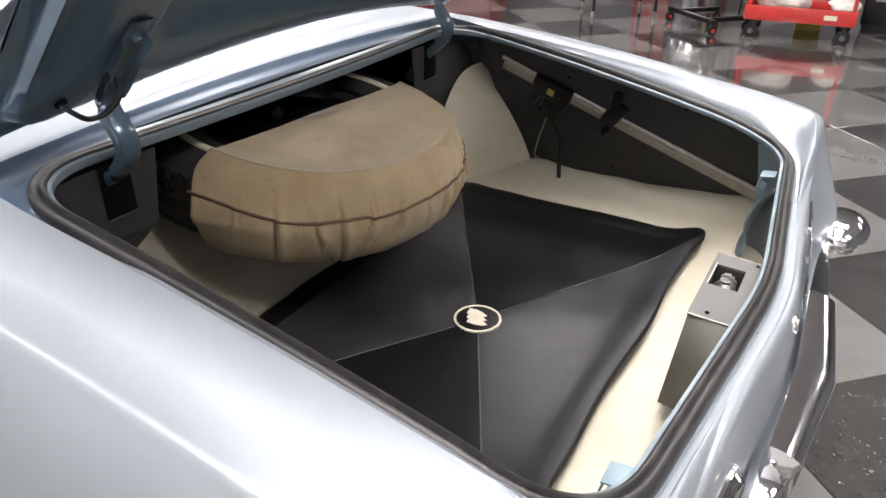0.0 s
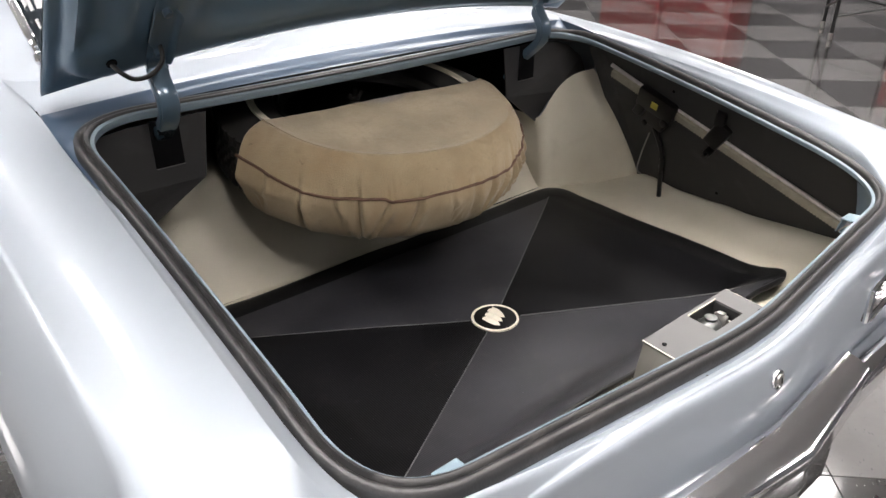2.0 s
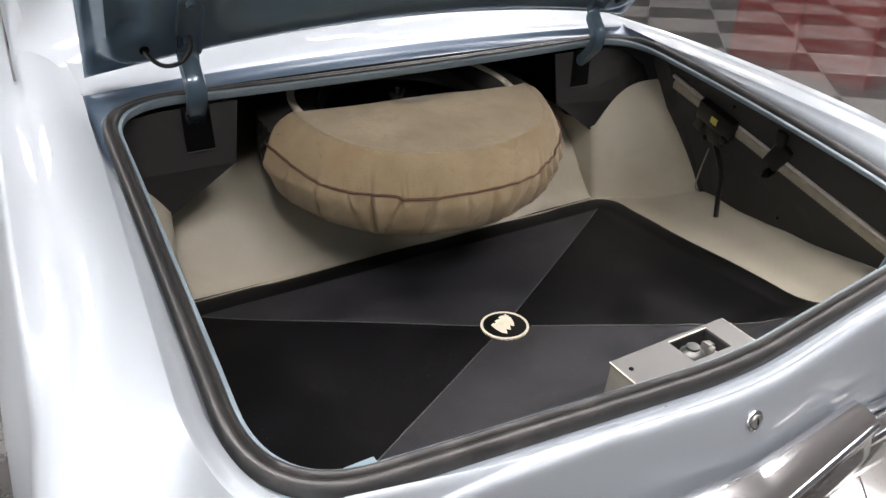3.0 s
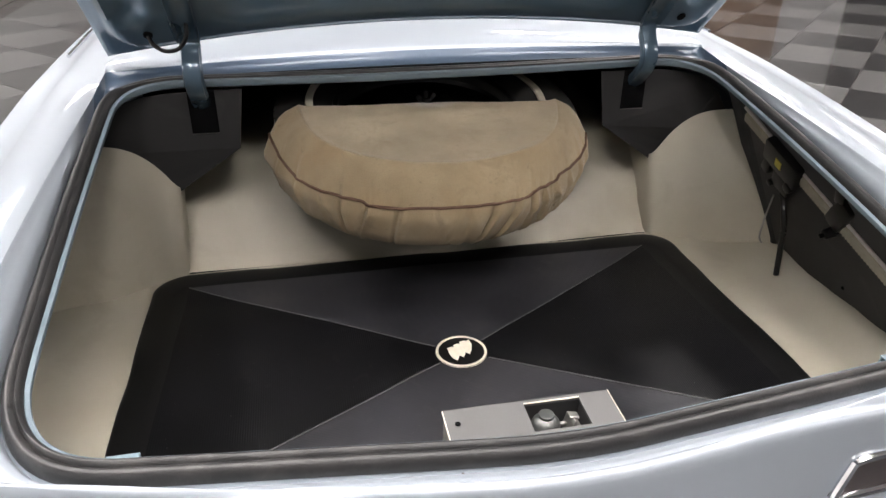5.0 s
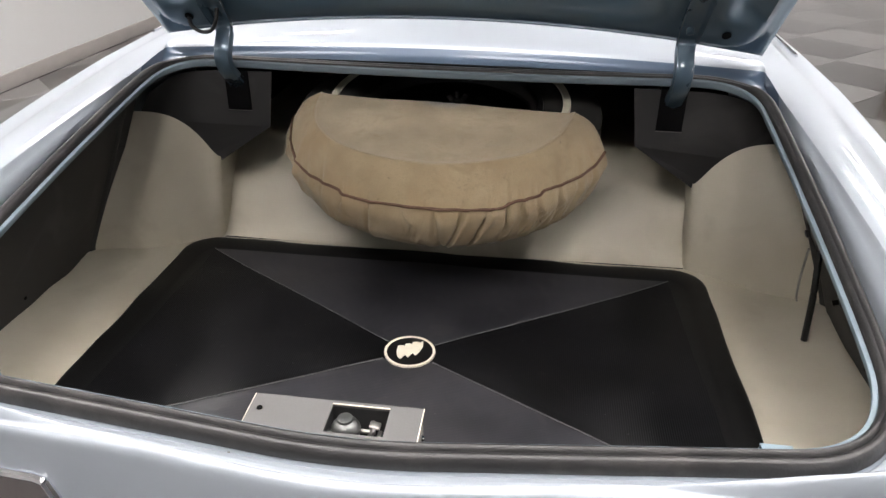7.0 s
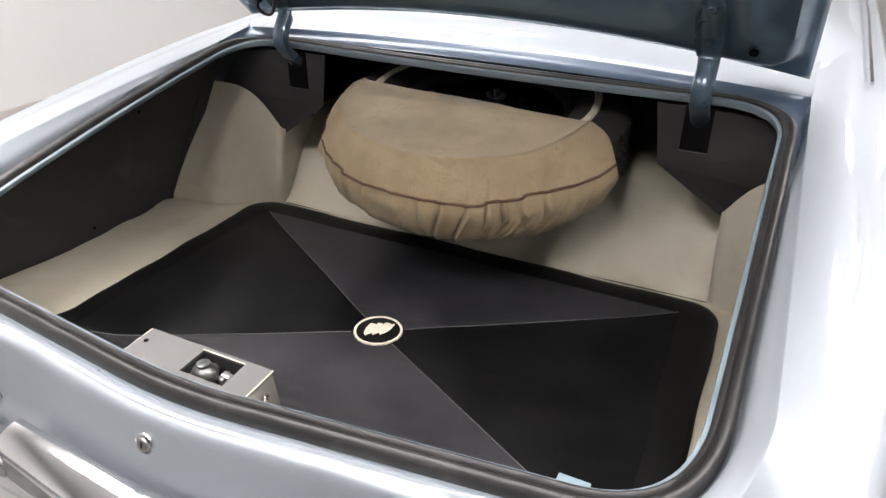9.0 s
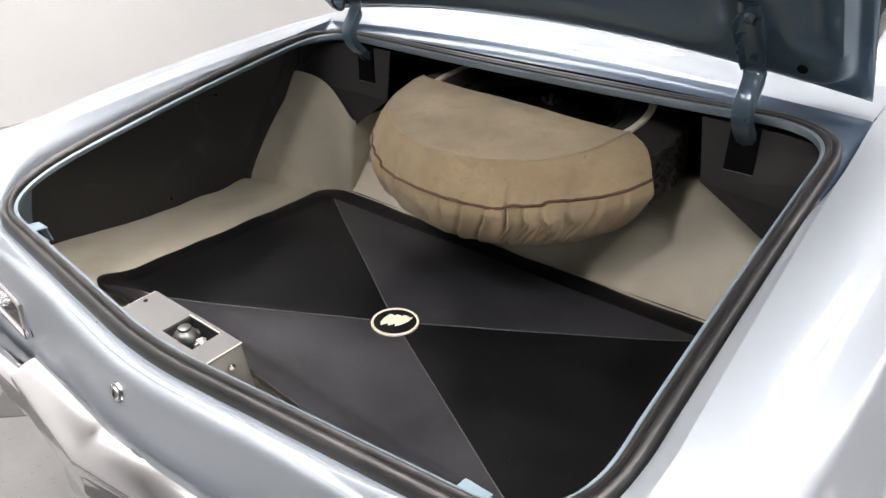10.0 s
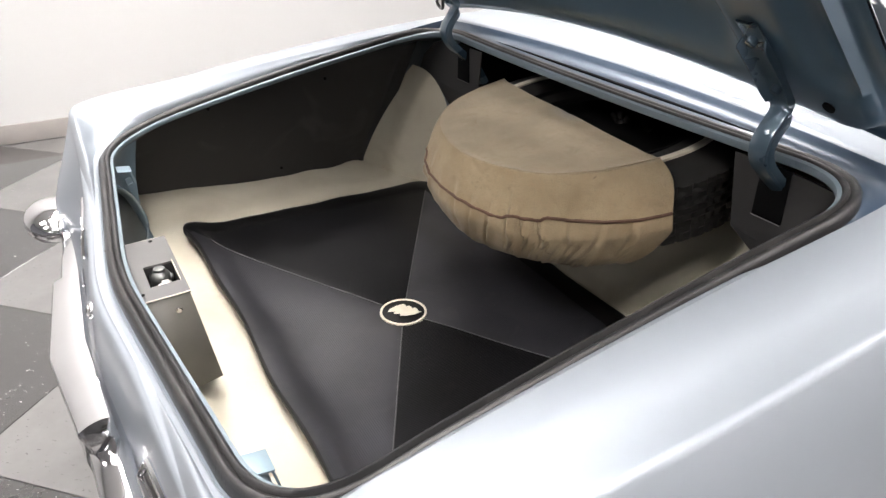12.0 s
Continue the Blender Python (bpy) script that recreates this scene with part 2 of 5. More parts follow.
stained(CANVAS, (0.41, 0.315, 0.195), 5.0, 0.52, 0.2)
stained(CANVAS, (0.36, 0.295, 0.195), 140.0, 0.54, 0.2)
stained(CANVAS, (0.35, 0.27, 0.165), 24.0, 0.58, 0.2)
stained(CANVAS, (0.25, 0.195, 0.125), 45.0, 0.70, 0.08)
stained(DIRTYSHADECANVAS, (0.37, 0.265, 0.15), 7.0, 0.50, 0.22)
stained(DIRTYSHADECANVAS, (0.35, 0.285, 0.185), 140.0, 0.54, 0.2)
stained(DIRTYSHADECANVAS, (0.30, 0.23, 0.14), 18.0, 0.57, 0.2)
stained(DIRTYSHADECANVAS, (0.21, 0.16, 0.105), 40.0, 0.68, 0.08)
stained(VINYL, (0.44, 0.40, 0.31), 6.0, 0.55, 0.25)
stained(VINYL, (0.30, 0.26, 0.19), 55.0, 0.74, 0.05)
stained(DARKBOARD, (0.052, 0.051, 0.051), 7.0, 0.56, 0.15)
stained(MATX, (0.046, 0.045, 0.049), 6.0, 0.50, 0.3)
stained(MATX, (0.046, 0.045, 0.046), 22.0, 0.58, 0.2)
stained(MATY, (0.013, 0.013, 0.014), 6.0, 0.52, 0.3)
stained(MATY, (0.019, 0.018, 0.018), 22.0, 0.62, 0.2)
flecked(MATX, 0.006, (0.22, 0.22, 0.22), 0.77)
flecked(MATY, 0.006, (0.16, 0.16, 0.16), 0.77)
flecked(MATRIM, 0.005, (0.14, 0.14, 0.14), 0.78)
stained(RUBBER, (0.050, 0.047, 0.046), 14.0, 0.52, 0.15)

# ---- the room ----
def room():
    tile = 0.66
    d = tile / math.sqrt(2)
    x0, y0 = 5.393, -0.451 + d
    floor = tagged(new("floor"), "glossy checkered floor of grey and dark tiles", "floor", kind="structure")
    part("grout", box_bm((16.2, 19.0, 0.06), (3.2, 2.4, FLOOR - 0.036), 0), GROUT, floor)
    gap = tile / 2 - 0.0012
    base = bpy.data.meshes.new("tile")
    bm = box_bm((2 * gap, 2 * gap, 0.012), (0, 0, 0), 0.0012, seg=1)
    bm.to_mesh(base)
    bm.free()
    light, dark = base, base.copy()
    light.materials.append(TILELIGHT)
    dark.materials.append(TILEDARK)
    rest = {0: [], 1: []}
    count = 0
    for i in range(-24, 24):
        for j in range(-24, 24):
            x, y = x0 + (i + j) * d, y0 + (i - j) * d - d
            if not (-3.6 < x < 10.2 and -6.2 < y < 11.1):
                continue
            odd = (i % 2) ^ (j % 2)
            near = -3.6 < x < 6.8 and -2.4 < y < 6.0 and not (-0.55 < x < 0.55 and -0.6 < y < 4.5)
            if near and count < 295:
                count += 1
                t = new("tile", dark if odd == 0 else light)
                t.parent = floor
                t.matrix_basis = pose(x, y, FLOOR - 0.006, 0, 0, 45)
            else:
                rest[odd].append((x, y))
    for odd, places in rest.items():
        v, f = [], []
        for x, y in places:
            k = len(v)
            r = gap * math.sqrt(2)
            v += [(x + r, y, FLOOR), (x, y + r, FLOOR), (x - r, y, FLOOR), (x, y - r, FLOOR)]
            v += [(x + r, y, FLOOR - .01), (x, y + r, FLOOR - .01), (x - r, y, FLOOR - .01), (x, y - r, FLOOR - .01)]
            f += [(k, k + 1, k + 2, k + 3)] + [(k + a, k + (a + 1) % 4, k + 4 + (a + 1) % 4, k + 4 + a) for a in range(4)]
        ob = obj("tiles_beyond", v, f, TILEDARK if odd == 0 else TILELIGHT, floor, smooth=False)
        ob["kind"] = "stuff"
    H = 4.0
    xw, xe, ys, yn = -3.355, 10.0, -6.0, 10.9
    for name, size, at in (("wall_west", (0.2, yn - ys + 0.4, H), (xw - 0.1, (ys + yn) / 2, H / 2 + FLOOR)),
                           ("wall_east", (0.2, yn - ys + 0.4, H), (xe + 0.1, (ys + yn) / 2, H / 2 + FLOOR)),
                           ("wall_south", (xe - xw, 0.2, H), ((xw + xe) / 2, ys - 0.1, H / 2 + FLOOR)),
                           ("wall_north", (xe - xw, 0.2, H), ((xw + xe) / 2, yn + 0.1, H / 2 + FLOOR))):
        w = part(name, box_bm(size, at, 0), DARKWALL if name == "wall_east" else GREYWALL if name == "wall_south" else WALLPAINT)
        tagged(w, {"wall_east": "dark far wall of the showroom", "wall_south": "unseen dark grey wall, made up to darken the rear panel"}.get(name, "plain white painted wall"), "wall", kind="structure")
    b = part("baseboard", box_bm((0.016, yn - ys, 0.105), (xw + 0.010, (ys + yn) / 2, FLOOR + 0.0545), 0.004), BASEPAINT)
    tagged(b, "taupe vinyl baseboard along the white wall", "baseboard", kind="structure")
    c = part("ceiling", box_bm((xe - xw + 0.4, yn - ys + 0.4, 0.2), ((xw + xe) / 2, (ys + yn) / 2, H + FLOOR + 0.1), 0), CEILPAINT)
    tagged(c, "pale painted ceiling", "ceiling", kind="structure")
    first = thing("ceiling_light", "long white ceiling light with a glowing diffuser, placed out of view", "ceiling light", "ceiling lights")
    part("frame", box_bm((0.68, 1.30, 0.07), (0, 0, 0.035), 0.006), WALLPAINT, first)
    part("diffuser", box_bm((0.61, 1.22, 0.012), (0, 0, -0.004), 0.003), DIFFUSER, first)
    # Lights are out of view; positions made up to light boot, fenders and floor.
    places = [(-1.79, -0.45), (-1.1, -1.0), (0.0, -1.0), (1.1, -1.0), (2.2, -1.4)] + [(-2.3, 2.7), (2.3, 2.7), (-2.4, 6.3), (2.4, 6.3), (-2.5, -0.1), (2.4, -0.1), (-1.2, -3.0), (0.35, -3.2)] + [(x, y) for y in (-4.3, 0.7, 3.0, 6.2) for x in (5.0, 8.0)] + [(3.8, 4.4)]
    first.matrix_basis = pose(places[0][0], places[0][1], H + FLOOR - 0.075)
    for x, y in places[1:]:
        copy_thing(first, pose(x, y, H + FLOOR - 0.075))


GROUT = material("grout", (0.10, 0.10, 0.10), 0.6)
TILELIGHT = flecked(material("light_grey_tile", (0.172, 0.169, 0.167), 0.14, var=0.08, scale=5, fine=35, rough_var=0.08, coat=0.9, coat_rough=0.06), 0.016, (0.10, 0.10, 0.098), 0.69)
TILEDARK = flecked(material("dark_grey_tile", (0.046, 0.045, 0.045), 0.14, var=0.2, scale=6, fine=40, rough_var=0.08, coat=0.9, coat_rough=0.06), 0.012, (0.42, 0.42, 0.41), 0.70)
# Unseen south wall, made dark so the rear panel mirrors less light.
GREYWALL = material("grey_wall", (0.13, 0.135, 0.15), 0.6, var=0.05, scale=1)
DARKWALL = material("dark_wall", (0.095, 0.095, 0.10), 0.5, var=0.2, scale=1)
room()


# ---- the car: shapes ----
def z_top(y):
    """Height of the fender tops along the car."""
    return 0.922 + 0.08 * y - 0.06 * y * y if y < 0.6 else 0.9484 + 0.008 * (y - 0.6)


def z_lip(x, y):
    """Height of the boot opening's edge."""
    return 0.911 + 0.1459 * y - 0.0609 * y * y + 0.003 * math.exp(-((y - 0.003) / 0.06) ** 2) + 0.009 * (1 - smoothstep(-0.70, -0.87, y))


def contour(yf, bow, xf, xr, yr, yc, rf, rr, soft=0.10):
    """Closed plan of the opening, from the middle of its front edge clockwise; always the same number of points."""
    def bez(a, b, c, n, end=False):
        return [((1 - t) ** 2 * a[0] + 2 * t * (1 - t) * b[0] + t * t * c[0], (1 - t) ** 2 * a[1] + 2 * t * (1 - t) * b[1] + t * t * c[1])
                for t in (k / n for k in range(n + (1 if end else 0)))]

    def line(a, b, n):
        return [(lerp(a[0], b[0], k / n), lerp(a[1], b[1], k / n)) for k in range(n)]
    half = []
    for k in range(8):
        x = (xf - rf) * k / 8
        half.append((x, yf + bow * (1 - (x / (xf - rf)) ** 2)))
    c = (xf, yf)
    d = (xr, yr)
    l = math.hypot(d[0] - c[0], d[1] - c[1])
    u = ((d[0] - c[0]) / l, (d[1] - c[1]) / l)
    m = math.hypot(d[0], yc - yr)
    v = (-d[0] / m, (yc - yr) / m)
    a1, a2 = (c[0] + u[0] * rf, c[1] + u[1] * rf), (d[0] - u[0] * rr, d[1] - u[1] * rr)
    b1 = (d[0] + v[0] * rr, d[1] + v[1] * rr)
    s1 = (-v[0] * soft, yc - v[1] * soft)
    half += bez((xf - rf, yf), c, a1, 14) + line(a1, a2, 16) + bez(a2, d, b1, 14) + line(b1, s1, 10)
    half += bez(s1, (0, yc), (-s1[0], s1[1]), 12)[:6]
    end = bez(s1, (0, yc), (-s1[0], s1[1]), 12)[6]
    return half + [end] + [(-x, y) for x, y in half[:0:-1]]


INNERPLAN = contour(0.003, -0.012, 0.6333, 0.6297, -0.8743, -0.9321, 0.1255, 0.1203)
OUTERPLAN = contour(0.058, 0.045, 0.668, 0.694, -0.905, -0.972, 0.012, 0.13)


def offset_plan(plan, d):
    out = []
    n = len(plan)
    for i in range(n):
        (xa, ya), (xb, yb) = plan[i - 1], plan[(i + 1) % n]
        l = math.hypot(xb - xa, yb - ya)
        out.append((plan[i][0] - (yb - ya) / l * d, plan[i][1] + (xb - xa) / l * d))
    return out


def z_outer(x, y):
    """Height of the painted edge outside the gutter."""
    side = z_top(y) + (0.009 + 0.006 * max(0, 1 - (x / 0.66) ** 2)) * smoothstep(-0.10, 0.06, y)
    rear = z_lip(x, y) - 0.004
    return lerp(side, rear, smoothstep(-0.79, -0.925, y))


car = thing("car", "pale metallic blue classic coupe with its boot open", "car")


def body():
    # edge flange, rubber strip and gutter round the opening
    rows = []
    for d, h in [(-0.001, -0.010), (-0.0045, -0.008), (-0.006, -0.003), (-0.005, 0.001), (0.0, 0.003), (0.004, 0.001)]:
        rows.append([(x, y, z_lip(x, y) + h * (1 + (0.35 * smoothstep(-0.10, -0.02, y) if h < -0.004 else 0))) for x, y in offset_plan(INNERPLAN, d)])
    sheet("flange", rows, FLANGE, car, "thin painted edge of the boot opening", close_u=True)
    # Added dark sheet stands in for the shade below the opening's edge.
    plans = [(offset_plan(INNERPLAN, d), offset_plan(INNERPLAN, d * 0.35), h) for d, h in ((-0.002, -0.0098), (0.012, -0.014), (0.05, -0.022), (0.07, -0.03))]
    under = []
    for wide, tight, h in plans:
        row = []
        for (x, y), (xt, yt), (xi, yi) in zip(wide, tight, INNERPLAN):
            k = smoothstep(-0.70, -0.84, yi)
            row.append((lerp(x, xt, k), lerp(y, yt, k), z_lip(xi, yi) + h - 0.0037 * smoothstep(-0.12, -0.02, yi)))
        under.append(row)
    sheet("lip_underside_shade", under, DARKBOARD, car, "added dark sheet for the shade under the boot edge", close_u=True)
    prof = [(0.001, -0.004), (0.001, 0.006), (0.004, 0.0115), (0.008, 0.013), (0.0108, 0.0062), (0.013, 0.0085), (0.017, 0.012), (0.0215, 0.010), (0.0255, 0.005), (0.0265, -0.006)]
    rows = []
    for d, h in prof:
        rows.append([(x, y, z_lip(x, y) + h * (1.0 + 0.10 * smoothstep(0.0, -0.10, y) * (1 - smoothstep(-0.75, -0.90, y)) - 0.55 * smoothstep(-0.06, 0.0, y))) for x, y in offset_plan(INNERPLAN, d)])
    sheet("weatherstrip", rows, RUBBER, car, "dark rubber weatherstrip round the boot opening", close_u=True, sharp=80)
    a = [(x, y, z_lip(x, y) - 0.005) for x, y in offset_plan(INNERPLAN, 0.0235)]
    b = [(x, y, z_lip(x, y) - 0.012) for x, y in offset_plan(INNERPLAN, 0.0285)]
    o = [(x, y, z_outer(x, y)) for x, y in OUTERPLAN]
    n = len(o)
    # deep channel in front, shallow ledge along the sides and behind
    deep = [a, b]
    for (t1, s1), (t2, s2) in zip(((0.25, 0.06), (0.55, 0.15), (0.80, 0.38), (0.93, 0.74), (0.98, 0.95), (1.0, 1.0)), ((0.10, 0.40), (0.22, 0.62), (0.55, 0.74), (0.85, 0.92), (0.97, 0.99), (1.0, 1.0))):
        row = []
        for p, q in zip(b, o):
            w = smoothstep(-0.22, -0.02, q[1])
            t, s = lerp(t2, t1, w), lerp(s2, s1, w)
            row.append((lerp(p[0], q[0], t), lerp(p[1], q[1], t), lerp(p[2], q[2], s)))
        deep.append(row)
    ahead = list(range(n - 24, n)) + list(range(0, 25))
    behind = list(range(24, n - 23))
    sheet("gutter", [[r[i] for i in ahead] for r in deep], GUTTERREFLECTION, car, "blue rain gutter beside the rubber strip, darkened for the mirrored lid", sharp=60)
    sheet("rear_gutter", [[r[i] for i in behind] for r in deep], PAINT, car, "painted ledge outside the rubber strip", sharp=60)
    # quarter panels: sections from the gutter over the flat top, past the crease and down, carried round the rear corner
    side_o = (-0.064, -0.056, -0.048, -0.030, -0.0125, -0.0065, -0.0010, 0.0025, 0.0060, 0.020, 0.048, 0.068, 0.074, 0.066, 0.040)
    side_z = (-0.0085, -0.0120, -0.0158, -0.0195, -0.0212, -0.0206, -0.0210, -0.0238, -0.0300, -0.055, -0.130, -0.265, -0.380, -0.500, -0.640)
    tail_o = (-0.050, -0.040, -0.030, -0.018, -0.008, 0.000, 0.005, 0.009, 0.014, 0.018, 0.022, 0.024, 0.025, 0.022, -0.020)
    rear_o = (-0.046, -0.036, -0.026, -0.016, -0.007, 0.000, 0.005, 0.011, 0.020, 0.031, 0.044, 0.058, 0.070, 0.078, 0.030)
    rear_z = (-0.0010, -0.0025, -0.0055, -0.0110, -0.0190, -0.0310, -0.045, -0.063, -0.088, -0.118, -0.150, -0.185, -0.220, -0.256, -0.262)
    panel_o = (-0.0190, -0.0150, -0.0110, -0.0075, -0.0050, -0.0025, 0.000, 0.003, 0.006, 0.009, 0.012, 0.014, 0.016, 0.016, 0.013)
    panel_z = (-0.0002, -0.0006, -0.0016, -0.0034, -0.0060, -0.0105, -0.020, -0.036, -0.056, -0.080, -0.110, -0.150, -0.200, -0.270, -0.360)
    CREASE = 0.820
    corner = smooth_path([(0.822, -0.775, 0), (0.817, -0.850, 0), (0.806, -0.905, 0), (0.782, -0.934, 0), (0.735, -0.942, 0), (0.690, -0.943, 0), (0.645, -0.944, 0), (0.610, -0.945, 0), (0.580, -0.946, 0)], 3)

    def section(x0, y0, z0, bx, by, turn, tail, into, s):
        """One section: start at the gutter (x0, y0, z0), outer line (bx, by); turn 0 faces sideways, 1 to the rear; into 1 is the rear panel."""
        shift = -0.026 * (smoothstep(-0.4, -0.95, by) if s > 0 else smoothstep(-0.70, -0.95, by)) * (1 - into)
        top = lerp(z_top(by) + 0.004, z0, into)
        nx, ny = math.cos(turn * math.pi / 2), math.sin(turn * math.pi / 2)
        p0 = Vector((s * x0, y0, z0))
        edge = Vector((s * bx + shift, by, top))
        inward = Vector((p0.x - edge.x, p0.y - edge.y, 0))
        room = inward.length
        inward.normalize()
        pts = []
        for k in range(15):
            ox = lerp(side_o[k], tail_o[k], tail)
            oy = lerp(rear_o[k], panel_o[k], into)
            dz = lerp(lerp(side_z[k], rear_z[k], tail), panel_z[k], into)
            if oy < 0 or ox < 0 and k < 8:
                o = min(0.72 * room, -lerp(ox, oy, smoothstep(0.0, 1.0, turn)))
                pts.append(edge + inward * o + Vector((0, 0, dz)))
            else:
                pts.append(edge + Vector((s * ox * nx, -oy * ny, dz)))
        out = pts[0] - p0
        out.z = 0
        reach = out.length
        out.normalize()
        soft = turn * (1 - into)
        width = min(lerp(0.033, 0.075, soft), 0.9 * reach)
        row = [p0]
        for d, h, g in ((0.18, 0.36, 0.12), (0.40, 0.66, 0.42), (0.64, 0.86, 0.76), (1.0, 0.975, 0.97)):
            row.append(p0 + out * d * width + Vector((0, 0, (top - z0) * lerp(h, g, soft))))
        for f in (0.3, 0.65):
            q = row[4].lerp(pts[0], f)
            q.z += 0.0022 * math.sin(math.pi * f) * (1 - into)
            row.append(q)
        return row + pts
    for s in (1, -1):
        rows = []
        for k in range(9):
            y = 2.6 - k * (2.6 - 0.12) / 8.6
            rows.append(section(0.668, y, z_top(y) + 0.013, CREASE - 0.012 * smoothstep(0.05, 0.5, y), y, 0, 0, 0, s))
        for i in range(21, 38):
            x0, y0 = OUTERPLAN[i]
            rows.append(section(x0, y0, z_outer(x0, y0), CREASE - 0.012 * smoothstep(0.05, 0.5, y0) + 0.002 * smoothstep(-0.5, -0.77, y0), y0, 0, smoothstep(-0.55, -0.90, y0), 0, s))
        for j, c in enumerate(corner):
            f = j / (len(corner) - 1)
            u = lerp(38, 58, f)
            i = int(u)
            (xa, ya), (xb, yb) = OUTERPLAN[i], OUTERPLAN[i + 1]
            x0, y0 = lerp(xa, xb, u - i), lerp(ya, yb, u - i)
            rows.append(section(x0, y0, z_outer(x0, y0), c.x, c.y, smoothstep(0.10, 0.50, f), smoothstep(-0.55, -0.90, c.y), smoothstep(0.52, 1.0, f), s))
        for i in range(59, 69):
            x0, y0 = OUTERPLAN[i]
            k = smoothstep(58, 61, i)
            rows.append(section(x0, y0, z_outer(x0, y0), lerp(x0 - 0.006, x0, k), y0 - lerp(0.022, 0.0205, k), 1, 1, 1, s))
        cut = len(rows) - 12
        sheet("quarter_panel", rows[:cut + 1], PAINT, car, "glossy pale blue metallic quarter panel", sharp=80)
        sheet("rear_panel", rows[cut:], PAINT, car, "pale blue metallic rear panel", sharp=80)
    # deck panel between the gutter and the rear window
    rows = []
    edge = [p for p in OUTERPLAN[:22]]
    edge = [(-x, y) for x, y in edge[::-1]][:-1] + edge
    for t in (0.0, 0.006, 0.014, 0.026, 0.042, 0.064, 0.09, 0.13, 0.25, 0.45, 0.7, 1.0):
        row = []
        for x, y in edge:
            xe = x * (1 + 0.02 * t)
            yy = y + 0.52 * t * (1 + 0.25 * (1 - (x / 0.668) ** 2))
            row.append((xe, yy, z_outer(x, y) + 0.055 * math.sin(t * 1.2) * (1 - 0.75 * (abs(x) / 0.668) ** 3) + (0.010 + 0.005 * max(0, 1 - (x / 0.66) ** 2)) * math.sqrt(1 - (1 - min(1, t / 0.10)) ** 2)))
        rows.append(row)
    sheet("deck_panel", rows, PAINT, car, "pale blue metallic panel below the rear window", sharp=60)


WEBBLUE = material("web_paint", (0.15, 0.205, 0.25), 0.38, metal=0.25, var=0.12, scale=14, fine=300, coat=0.4, coat_rough=0.1)
CORNERGREY = material("corner_grey", (0.14, 0.165, 0.18), 0.5, var=0.1, scale=12)
FLANGE = material("flange_paint", (0.18, 0.23, 0.265), 0.45, metal=0.2, var=0.06, scale=8, coat=0.1)
# The dark lid mirrored in the front channel is put into this navy.
GUTTERREFLECTION = material("gutter_lid_reflection", (0.055, 0.085, 0.13), 0.32, metal=0.2, var=0.05, scale=5, fine=600, coat=0.3, coat_rough=0.1)
body()


